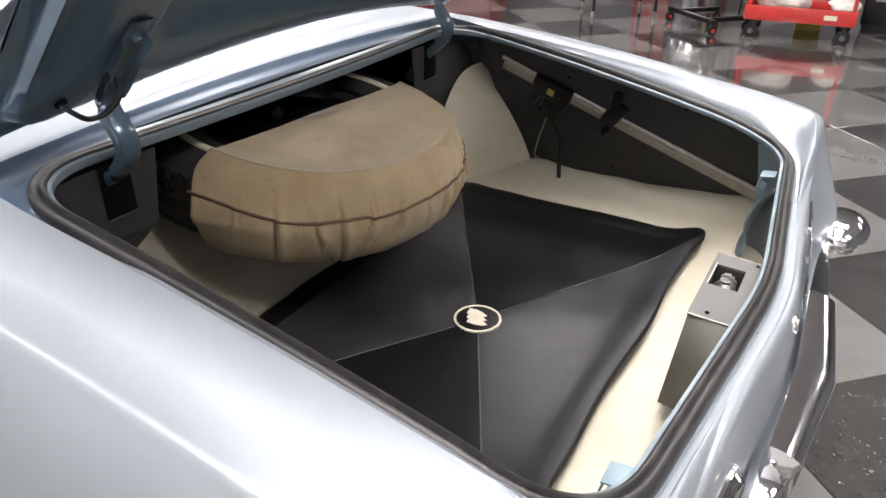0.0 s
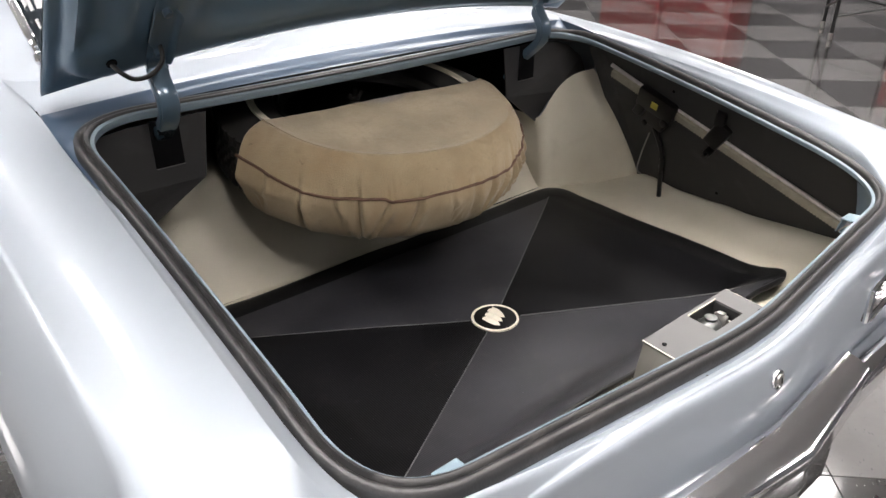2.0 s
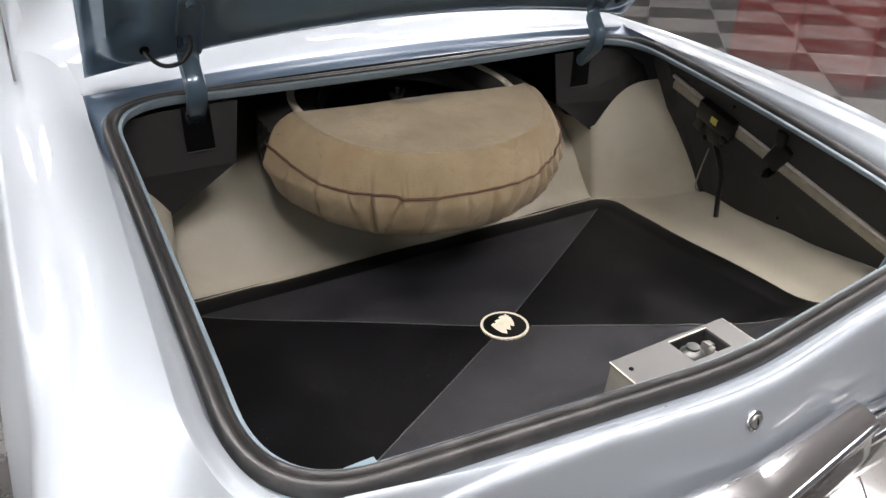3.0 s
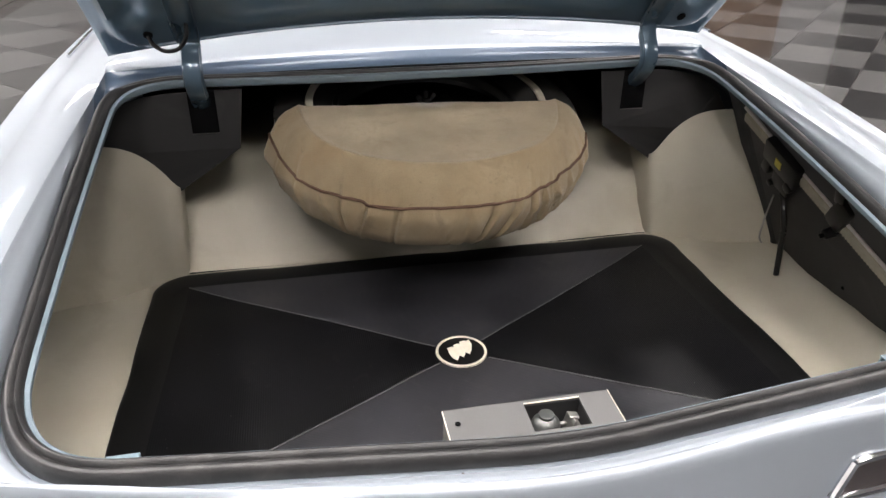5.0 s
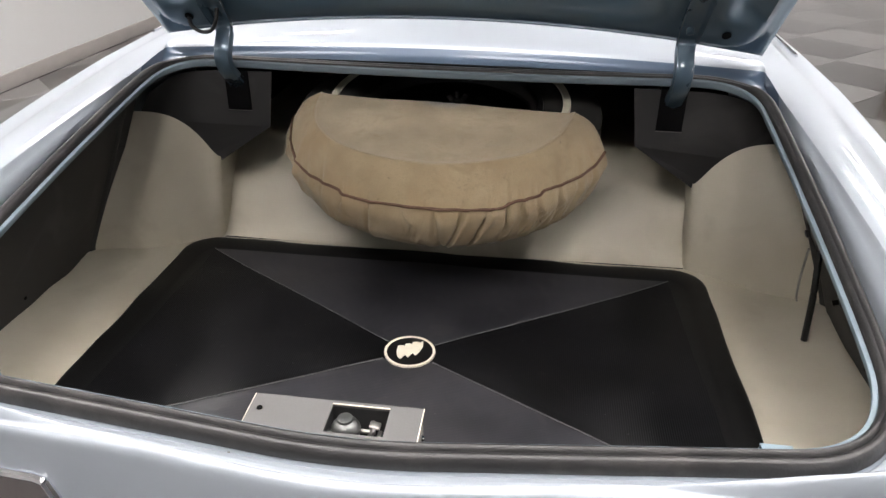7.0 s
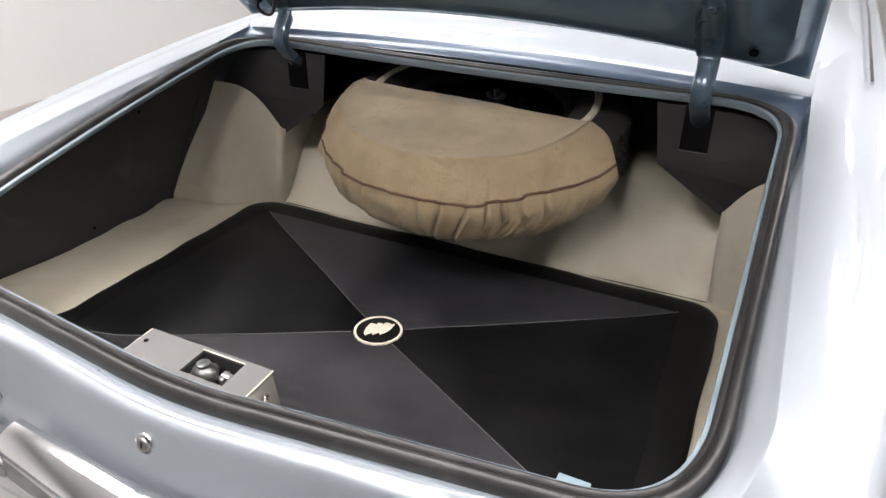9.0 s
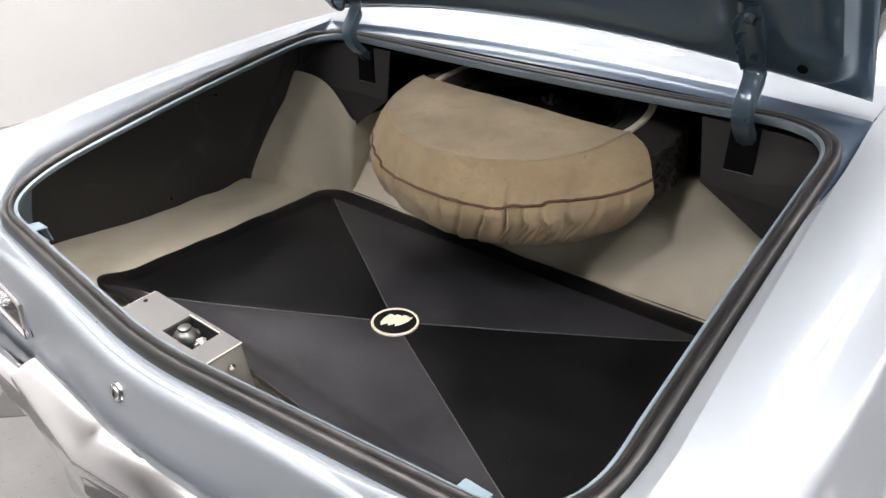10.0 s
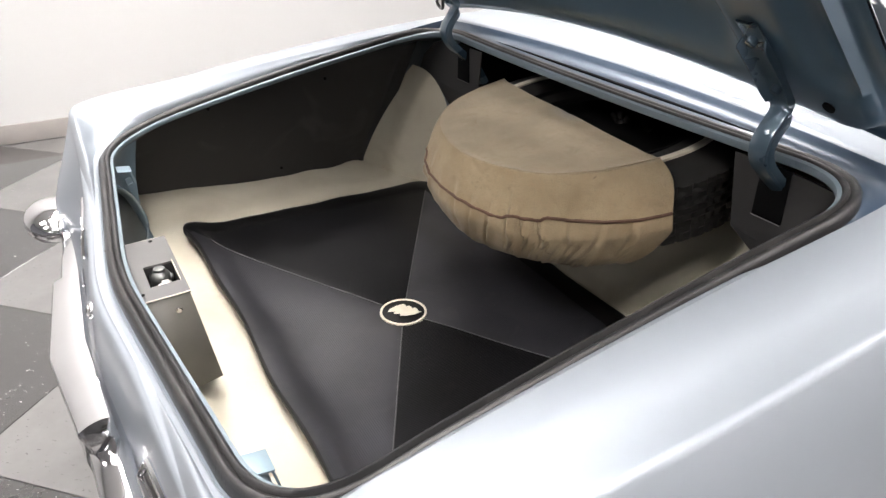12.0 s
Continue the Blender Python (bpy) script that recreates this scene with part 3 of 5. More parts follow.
def boot_interior():
    # floor lining, its edges turned up along the sides
    rows = []
    for i in range(46):
        y = -0.95 + 0.95 * i / 45
        row = []
        for j in range(61):
            x = -0.83 + 1.66 * j / 60
            e = smoothstep(0.70, 0.83, abs(x))
            z = 0.476 - 0.008 * (1 - smoothstep(0.54, 0.66, abs(x))) * smoothstep(-0.82, -0.74, y) * smoothstep(-0.05, -0.14, y) + (0.024 + 0.030 * smoothstep(-0.55, -0.82, y)) * e + 0.004 * noise.noise((x * 4, y * 4, 0)) + 0.011 * e * noise.noise((x * 3, y * 11, 3)) + 0.010 * e * math.exp(-((y + 0.20) / 0.03) ** 2)
            row.append((x, y, z))
        rows.append(row)
    sheet("floor_lining", rows, VINYL, car, "beige vinyl lining of the boot floor")
    # sloping front bulkhead and shelf
    prof = [(0.0, 0.478), (0.012, 0.484), (0.03, 0.505), (0.10, 0.60), (0.16, 0.668), (0.19, 0.688), (0.23, 0.694), (0.95, 0.694)]
    rows = [[(x, y - 0.006 * math.cos(x * 5) - 0.003, z + 0.003 * noise.noise((x * 5, y * 5, 1))) for x in [k * 1.17 / 23 - 0.585 for k in range(24)]] for y, z in prof]
    sheet("bulkhead_lining", rows, VINYL, car, "beige vinyl lining of the sloping bulkhead")
    for s in (1, -1):
        # wheel house
        rows = []
        for iv in range(15):
            v = iv / 14
            row = []
            # return towards the bulkhead, rounded corner, then the face
            for back, ang, u in [(0.05, 90, 0)] + [(0, a, 0) for a in (90, 72, 54, 36, 18)] + [(0, 0, k / 18) for k in range(19)]:
                xb, yb = lerp(0.590, 0.822, u), -0.012 - 0.145 * u ** 1.7 - 0.022 * math.sin(math.pi * u)
                xt, r = lerp(0.580, 0.745, u), 0.024
                across = max(0, (xt - r * math.sin(radians(ang)) - 0.558) / 0.187)
                ztop = 0.80 - 0.115 * (1 - across) ** 3.2
                x = lerp(xb, xt, v ** 1.3) - r * math.sin(radians(ang))
                y = lerp(yb, 0.004 - 0.02 * u, v * v) + r * (1 - math.cos(radians(ang))) + back
                row.append((s * x, y, lerp(0.474, ztop, v)))
            rows.append(row)
        sheet("wheel_house", rows, VINYL, car, "beige vinyl wheel house lining")
        # side board
        rows = []
        for y in (-0.125, -0.165, -0.175, -0.20, -0.40, -0.60, -0.80, -0.93):
            rows.append([(s * (lerp(0.826, 0.70, t) + (0.006 if -0.19 < y < -0.17 else 0)), lerp(y, y + 0.10 * (1 if y > -0.19 else 0), t), lerp(0.485, 0.875 + 0.12 * min(0, y + 0.15), t)) for t in (0, 0.2, 0.4, 0.6, 0.8, 1)])
        sheet("side_board", rows, DARKBOARD, car, "charcoal fibreboard side lining of the boot", sharp=25)
        for y, z in ((-0.30, 0.80), (-0.62, 0.76), (-0.42, 0.53)):
            x = lerp(0.826, 0.70, (z - 0.485) / (0.875 + 0.12 * min(0, y + 0.15) - 0.485))
            part("board_screw", cyl_bm(0.004, 0.003, (s * (x - 0.001), y, z), turn=(0, 72 * s, 0), seg=12, bevel=0.001), BLACK, car)
        # dark board above the wheel house, in front, with the hinge slot
        outline = [(0.397, 0.903), (0.415, 0.774), (0.556, 0.674), (0.572, 0.690), (0.592, 0.722), (0.62, 0.754), (0.656, 0.774), (0.70, 0.778), (0.740, 0.778), (0.70, 0.84), (0.64, 0.882), (0.60, 0.895), (0.54, 0.901)]
        bm = bmesh.new()
        vs = [bm.verts.new((s * x, 0.026 * smoothstep(0.8, 0.68, z), z)) for x, z in outline]
        bm.faces.new(vs)
        ob = part("gusset_board", bm, DARKBOARD, car, "charcoal fibreboard panel round the hinge", smooth=False)
        md = ob.modifiers.new("thickness", "SOLIDIFY")
        md.thickness, md.offset = 0.004, 0
        # Slot depth is a flat black block, its shade put in as colour.
        part("hinge_slot", box_bm((0.055, 0.006, 0.092), (s * 0.4805, -0.001, 0.859), 0.0015), BLACK, car, "hinge slot, its unlit depth drawn as a flat black block")
        tube("slot_edge", [Vector((s * 0.453, -0.004, 0.8125)), Vector((s * 0.508, -0.004, 0.8125))], 0.0009, GREYBOX, car)
        sheet("side_wall", [[(s * 0.5665, y, z) for y in (0.04, 0.1, 0.3)] for z in (0.47, 0.6, 0.685)], VINYL, car, "beige lining beside the bulkhead")
        # rear corner metal below the edge: a grey wall, and in front of it a blue web running down into a strut
        plan = offset_plan(INNERPLAN, 0.015)
        half = [(s * x, y) for x, y in plan[43:58]]
        rows = [[(x, y, z_lip(x, y) + z) for x, y in half] for z in (-0.015, -0.06, -0.12, -0.18, -0.27)]
        sheet("corner_panel", rows, CORNERGREY, car, "grey inner corner panel")
        arc = smooth_path([(0.470, -0.890, 0.694), (0.500, -0.870, 0.662), (0.530, -0.853, 0.620), (0.552, -0.838, 0.560), (0.548, -0.832, 0.482)], 4)
        lip = [INNERPLAN[i] for i in range(58, 41, -1)]
        rows = []
        for t in (0.0, 0.15, 0.35, 0.6, 0.85, 1.0):
            row = []
            for (x, y), q in zip(lip, arc):
                p = Vector((x, y, z_lip(x, y) - 0.012))
                g = p.lerp(q, t) + Vector((0.035, -0.012, 0)) * math.sin(math.pi * t)
                row.append((s * g.x, g.y, g.z))
            rows.append(row)
        sheet("corner_web", rows, WEBBLUE, car, "blue grey painted corner web of the boot")
        tube("corner_strut", [Vector((s * q.x, q.y, q.z)) for q in arc], 0.012, WEBBLUE, car, "blue grey painted strut in the boot corner", r2=0.005)
        # stop bracket at the rear edge
        bm = join_bm(box_bm((0.038, 0.030, 0.003), (s * 0.512 - 0.006, -0.862, 0.712), 0.001, turn=(-6, 0, 0)), box_bm((0.038, 0.003, 0.030), (s * 0.512 - 0.006, -0.8475, 0.697), 0.001, turn=(14, 0, 0)), box_bm((0.038, 0.012, 0.003), (s * 0.512 - 0.006, -0.856, 0.683), 0.001, turn=(20, 0, 0)))
        part("stop_bracket", bm, TABPAINT, car, "small pale blue folded metal bracket")
    sheet("rear_lining", [[(x, -0.905 - 0.04 * (1 - abs(x) / 0.6), z) for x in [k / 10 - 0.6 for k in range(13)]] for z in (0.47, 0.56, 0.66)], VINYL, car, "beige lining of the boot's rear wall")
    # black box round the space under the rear shelf, its shade painted in
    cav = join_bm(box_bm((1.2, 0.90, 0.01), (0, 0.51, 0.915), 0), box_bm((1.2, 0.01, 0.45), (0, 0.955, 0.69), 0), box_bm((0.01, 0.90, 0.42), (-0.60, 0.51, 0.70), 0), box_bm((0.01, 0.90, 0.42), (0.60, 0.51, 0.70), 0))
    part("shelf_space_shade", cav, BLACK, car, "added black box for the unlit space under the rear shelf", smooth=False)


boot_interior()


# ---- latch box, lid, hinges, chrome ----
def latch_box():
    x0, x1, y0, y1, zt = -0.140, 0.080, -0.845, -0.935, 0.712
    hx0, hx1, hy0, hy1 = -0.036, 0.038, -0.852, -0.900
    xs, ys = [x0, hx0, hx1, x1], [y0, hy0, hy1, y1]
    v, f = [], []
    for y in ys:
        for x in xs:
            v.append((x, y, zt - 0.004 * (y - y0) / (y1 - y0)))
    for j in range(3):
        for i in range(3):
            if (i, j) != (1, 1):
                f.append((j * 4 + i, j * 4 + i + 1, j * 4 + i + 5, j * 4 + i + 4))
    top = obj("latch_cover", v, f, GREYBOX, car, "grey fibreboard cover over the lid latch", smooth=False)
    md = top.modifiers.new("thickness", "SOLIDIFY")
    md.thickness = 0.004
    rows = [[(x0 + 0.002, -0.95, zt - 0.004), (x0 + 0.002, y0 - 0.001, zt - 0.004), (x1 - 0.002, y0 - 0.001, zt - 0.004), (x1 - 0.002, -0.95, zt - 0.004)],
            [(x0 + 0.001, -0.95, 0.50), (x0 + 0.001, y0 + 0.020, 0.525), (x1 - 0.003, y0 + 0.028, 0.527), (x1 - 0.003, -0.95, 0.50)]]
    sheet("latch_cover_face", rows, GREYFACE, car, "dark grey face of the latch cover", sharp=20, thick=0.003)
    for x, y in ((x0 + 0.014, -0.872), (x1 - 0.018, -0.915)):
        part("cover_hole", cyl_bm(0.0035, 0.001, (x, y, zt + 0.0006)), BLACK, car)
    part("cover_bolt", cyl_bm(0.006, 0.005, (x1 + 0.001, -0.868, 0.682), turn=(0, 95, 0), seg=6, bevel=0.001), CHROME, car, "small steel bolt")
    for xx in (x0, x1):
        tube("cover_edge", [Vector((xx, y0, zt - 0.001)), Vector((xx, y1, zt - 0.005))], 0.0011, CREAM, car)
    tube("cover_edge", [Vector((hx0, hy0, zt + 0.0005)), Vector((hx1, hy0, zt + 0.0005))], 0.0010, CREAM, car)
    # Dark liner paints in the shade inside the latch opening.
    pit = join_bm(box_bm((0.09, 0.06, 0.004), (0, -0.882, 0.640), 0), box_bm((0.003, 0.052, 0.066), (hx0 - 0.003, -0.876, 0.674), 0), box_bm((0.003, 0.052, 0.066), (hx1 + 0.003, -0.876, 0.674), 0), box_bm((0.08, 0.003, 0.066), (0, hy0 + 0.003, 0.674), 0), box_bm((0.08, 0.003, 0.066), (0, hy1 - 0.003, 0.674), 0))
    part("latch_pit_shade", pit, DARKBOARD, car, "added dark liner for the shade round the latch", smooth=False)
    knob = bmesh.new()
    bmesh.ops.create_uvsphere(knob, u_segments=20, v_segments=14, radius=1)
    for v in knob.verts:
        v.co = Vector((-0.014 + v.co.x * 0.019, -0.877 + v.co.y * 0.018, 0.696 + v.co.z * 0.0155))
    latch = part("latch", join_bm(knob, cyl_bm(0.017, 0.036, (-0.014, -0.877, 0.676), bevel=0.003), box_bm((0.018, 0.018, 0.012), (-0.029, -0.880, 0.688), 0.004), cyl_bm(0.0075, 0.005, (-0.012, -0.860, 0.694), turn=(80, 0, 0), seg=6, bevel=0.001), cyl_bm(0.010, 0.004, (-0.014, -0.877, 0.712), seg=18, bevel=0.001)),
                 LATCHPAINT, car, "worn zinc lid latch in its opening")
    part("latch_lever", join_bm(box_bm((0.004, 0.022, 0.024), (0.018, -0.876, 0.692), 0.0015, turn=(0, 18, 10)), box_bm((0.014, 0.012, 0.004), (0.023, -0.874, 0.703), 0.0015, turn=(0, 12, 0)), box_bm((0.006, 0.02, 0.014), (0.029, -0.880, 0.686), 0.002), cyl_bm(0.003, 0.02, (0.012, -0.872, 0.690), turn=(0, 90, 0), seg=10)), STEEL, latch, "bright steel latch lever")


latch_box()


def lid_point(x, t, h):
    """Open lid: x across, t metres from its hinged edge up along it, h out of its inner side."""
    bow = max(0.0, 1 - (x / 0.657) ** 2)
    y0, z0 = 0.058 - 0.02 * bow, 0.967 + 0.055 * bow
    c, s = math.cos(radians(43.5)), math.sin(radians(43.5))
    return (x, y0 - c * t - s * h, z0 + s * t - c * h)


def lid():
    L = 0.99
    rows = []
    for i in range(31):
        t = L * i / 30
        row = []
        for j in range(41):
            x = -0.657 + 1.314 * j / 40
            e = min(0.657 - abs(x), t, L - t)
            row.append(lid_point(x, t, -0.030 * smoothstep(0, 0.03, e) - 0.004))
        rows.append(row)
    top = sheet("trunk_lid", rows, PAINT, car, "pale blue metallic boot lid standing open")
    rows = []
    for i in range(100):
        t = L * (i / 99)
        row = []
        for j in range(131):
            x = -0.657 + 1.314 * j / 130
            ax = abs(x)
            e = min(0.657 - ax, t, L - t)
            qa, qb = 0.657 - 0.105 - ax, min(t, L - t) - 0.105
            e2 = 0.105 - math.hypot(min(qa, 0), min(qb, 0)) if qa < 0 or qb < 0 else 0.2
            h = 0.005 * smoothstep(0.002, 0.008, e) - 0.007 * smoothstep(0.016, 0.024, e) + 0.026 * smoothstep(0.018, 0.044, e2)
            # rounded pockets pressed into the panel beside and between the hinges
            for cx, ct, wx, wt, dep, soft in ((0.580, 0.33, 0.004, 0.17, 0.020, 0.045), (0.0, 0.44, 0.350, 0.275, 0.052, 0.095), (0.0, 0.86, 0.40, 0.03, 0.018, 0.03)):
                qx, qt = max(0, abs(ax - cx) - wx), max(0, abs(t - ct) - wt)
                h -= dep * smoothstep(soft, 0.0, math.hypot(qx, qt))
            row.append(lid_point(x, t, h))
        rows.append(row)
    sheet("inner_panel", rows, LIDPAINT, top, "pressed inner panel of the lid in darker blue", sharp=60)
    for s in (1, -1):
        p = Vector(lid_point(s * 0.556, 0.090, 0.0285))
        bm = cyl_bm(0.011, 0.003, turn=(0, 0, 0), seg=16)
        for v in bm.verts:
            v.co.x *= 0.8
        bm.transform(Matrix.Translation(p) @ pose(0, 0, 0, -43.5 + 180, 0, 0))
        part("lid_hole", bm, BLACK, top)
    # lid wiring
    a = Vector(lid_point(-0.556, 0.088, 0.030))
    path = smooth_path([a, a + Vector((0.010, -0.014, -0.014)), a + Vector((0.030, -0.014, -0.026)), a + Vector((0.056, -0.022, -0.020)), a + Vector((0.074, -0.032, 0.004)), a + Vector((0.076, -0.022, 0.034))])
    tube("wire", path, 0.0042, BLACKPLASTIC, top, "black wire from the lid")
    tube("wire_end", path[:6], 0.0025, COPPER, top, "bare copper wire end")
    for s in (1, -1):
        x = s * 0.482
        path = smooth_path([(x, 0.055, 0.80), (x, 0.032, 0.838), (x, 0.003, 0.867), (x, -0.029, 0.894), (x, -0.052, 0.917), (x, -0.062, 0.942), (x, -0.056, 0.966), (x, -0.038, 0.991), (x, -0.028, 1.012), (x, -0.046, 1.036), (x, -0.081, 1.075), (x, -0.117, 1.110), (x, -0.145, 1.137)], 8)

        def channel(f):
            upper, top = smoothstep(0.58, 0.68, f), smoothstep(0.912, 0.930, f)
            w = 0.0165 + 0.001 * upper - 0.002 * smoothstep(0.917, 0.95, f)
            flare = 0.006 * smoothstep(0.63, 0.80, f) * (1 - top)
            F = lerp(-0.015, 0.014, upper) * (1 - top) + 0.001
            return [(-w - 0.0022 - flare, F), (-w - 0.003 - 0.3 * flare, F * 0.4), (-w - 0.001, -0.002), (w + 0.001, -0.002), (w + 0.003 + 0.3 * flare, F * 0.4), (w + 0.0022 + flare, F), (w + flare, F), (w + 0.001 + 0.2 * flare, F * 0.4), (w - 0.001, 0.0022), (0.0, 0.0045 * (1 - upper) + 0.0022), (-w + 0.001, 0.0022), (-w - 0.001 - 0.2 * flare, F * 0.4), (-w - flare, F)]
        rows = sweep_rows(path, channel, up=Vector((0, -1, 0.3)))
        v, f = grid(rows, close_u=True)
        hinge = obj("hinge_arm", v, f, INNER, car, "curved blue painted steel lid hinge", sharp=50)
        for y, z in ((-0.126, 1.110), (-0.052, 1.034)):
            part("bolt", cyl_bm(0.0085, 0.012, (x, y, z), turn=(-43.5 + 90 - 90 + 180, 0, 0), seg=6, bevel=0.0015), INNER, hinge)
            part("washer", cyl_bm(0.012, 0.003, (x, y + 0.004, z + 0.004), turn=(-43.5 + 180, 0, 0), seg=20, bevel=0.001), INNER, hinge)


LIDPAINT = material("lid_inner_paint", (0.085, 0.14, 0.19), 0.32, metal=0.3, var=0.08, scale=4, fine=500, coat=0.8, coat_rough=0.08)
lid()


def bumper():
    # bar along the whole width, wrapping round the corners
    half = [(0.80, -0.80, 0.42), (0.80, -0.90, 0.44), (0.78, -0.955, 0.480), (0.715, -0.992, 0.502), (0.60, -0.994, 0.516), (0.40, -1.008, 0.536), (0.22, -1.016, 0.550)]
    path = smooth_path([(-x - 0.016, y, z) for x, y, z in half] + [(-0.016, -1.024, 0.55)] + [(x - 0.016, y, z) for x, y, z in half[::-1]], 6)
    sec = [(-0.03, -0.10), (0.010, -0.090), (0.022, -0.050), (0.026, -0.012), (0.0265, 0.004), (0.0245, 0.0105), (0.019, 0.0145), (0.0, 0.0175), (-0.022, 0.0165), (-0.028, 0.013), (-0.030, 0.004)]
    rows = sweep_rows(path, sec)
    v, f = grid(rows, close_u=True)
    bar = obj("bumper", v, f, CHROME, car, "chrome rear bumper with a pointed middle", sharp=60)
    # raised middle section with a flat, slightly sloping top
    rows = []
    for k in range(-24, 25):
        u = abs(k) / 24
        x = -0.026 + 0.247 * k / 24
        inner = Vector((x, lerp(-1.011, -0.998, u), lerp(0.606, 0.614, u)))
        outer = Vector((x, lerp(-1.072, -1.046, u), lerp(0.589, 0.602, u)))
        end = smoothstep(0.955, 1.0, u)
        inner += Vector((0, -0.006 * end, -0.022 * end ** 2))
        outer += Vector((0, 0.010 * end, -0.022 * end ** 2))
        d = outer - inner
        row = [inner + Vector((0, 0.006, -0.10)), inner + Vector((0, 0.0, -0.012)), inner + Vector((0, 0.0, -0.004)), inner + d * 0.03, inner + d * 0.10 + Vector((0, 0, 0.0016)), inner + d * 0.28 + Vector((0, 0, 0.0040)), inner + d * 0.5 + Vector((0, 0, 0.0050)), inner + d * 0.72 + Vector((0, 0, 0.0040)), inner + d * 0.9 + Vector((0, 0, 0.0014)), inner + d * 0.97,
               outer + Vector((0, -0.0005, -0.003)), outer + Vector((0, -0.001, -0.008)), outer + Vector((0, 0.003, -0.018)), outer + Vector((0, 0.004, -0.034)), outer + Vector((0, 0.001, -0.060)), outer + Vector((0, 0.006, -0.090)), outer + Vector((0, 0.024, -0.105))]
        rows.append(row)
    v, f = grid(rows, close_u=True)
    n = len(rows[0])
    f.append(tuple(range(n))[::-1])
    f.append(tuple(range(len(v) - n, len(v))))
    obj("bumper_guard", v, f, CHROME, bar, "raised chrome middle section of the bumper", sharp=50)
    for s in (1, -1):
        bm = bmesh.new()
        bmesh.ops.create_uvsphere(bm, u_segments=32, v_segments=20, radius=1)
        for v in bm.verts:
            p = v.co
            v.co = Vector((s * (0.745 + p.x * 0.075 * (1.25 if p.x < 0 else 1.0)) - 0.022, -1.030 + p.y * 0.066, 0.525 + 0.008 * p.x + p.z * (0.042 if p.z > 0 else 0.050)))
        part("bumper_pod", bm, CHROME, bar, "rounded chrome bumper end")
    part("tag_plate", box_bm((0.30, 0.004, 0.10), (-0.01, -1.044, 0.47), 0.002), CHROME, bar)
    # lamps
    for s in (1, -1):
        a, b, c, d = (0.372, 0.652), (0.340, 0.603), (0.555, 0.600), (0.555, 0.650)
        pts = [Vector((s * x, y, z)) for (x, z), y in zip((a, b, c, d), (-0.970, -0.983, -0.965, -0.954))]
        loop = []
        for i in range(4):
            p, q = pts[i], pts[(i + 1) % 4]
            for k in range(6):
                loop.append(p.lerp(q, 0.06 + 0.88 * k / 5))
        loop.append(loop[0].copy())
        lamp = tube("tail_lamp", loop, 0.006, CHROME, car, "tail lamp in a chrome bezel", n=8, up=Vector((0, -1, 0)))
        v = [tuple(p + Vector((0, d, 0))) for d in (-0.001, 0.014) for p in pts]
        obj("lens", v, [(0, 1, 2, 3), (7, 6, 5, 4)] + [(k, k + 4, (k + 1) % 4 + 4, (k + 1) % 4) for k in range(4)], LENS, lamp, "smoky dark lamp lens", smooth=False)
    lock = part("key_lock", join_bm(cyl_bm(0.0155, 0.012, (-0.014, -0.9905, 0.6653), turn=(78, 0, 0), bevel=0.003)), CHROME, car, "round chrome boot lock")
    part("lock_cylinder", cyl_bm(0.009, 0.004, (-0.014, -0.997, 0.6666), turn=(78, 0, 0), bevel=0.001), STEEL, lock)
    part("lock_slot", box_bm((0.0018, 0.002, 0.009), (-0.014, -0.999, 0.667), 0, turn=(-12, 0, 0)), BLACK, lock)


bumper()


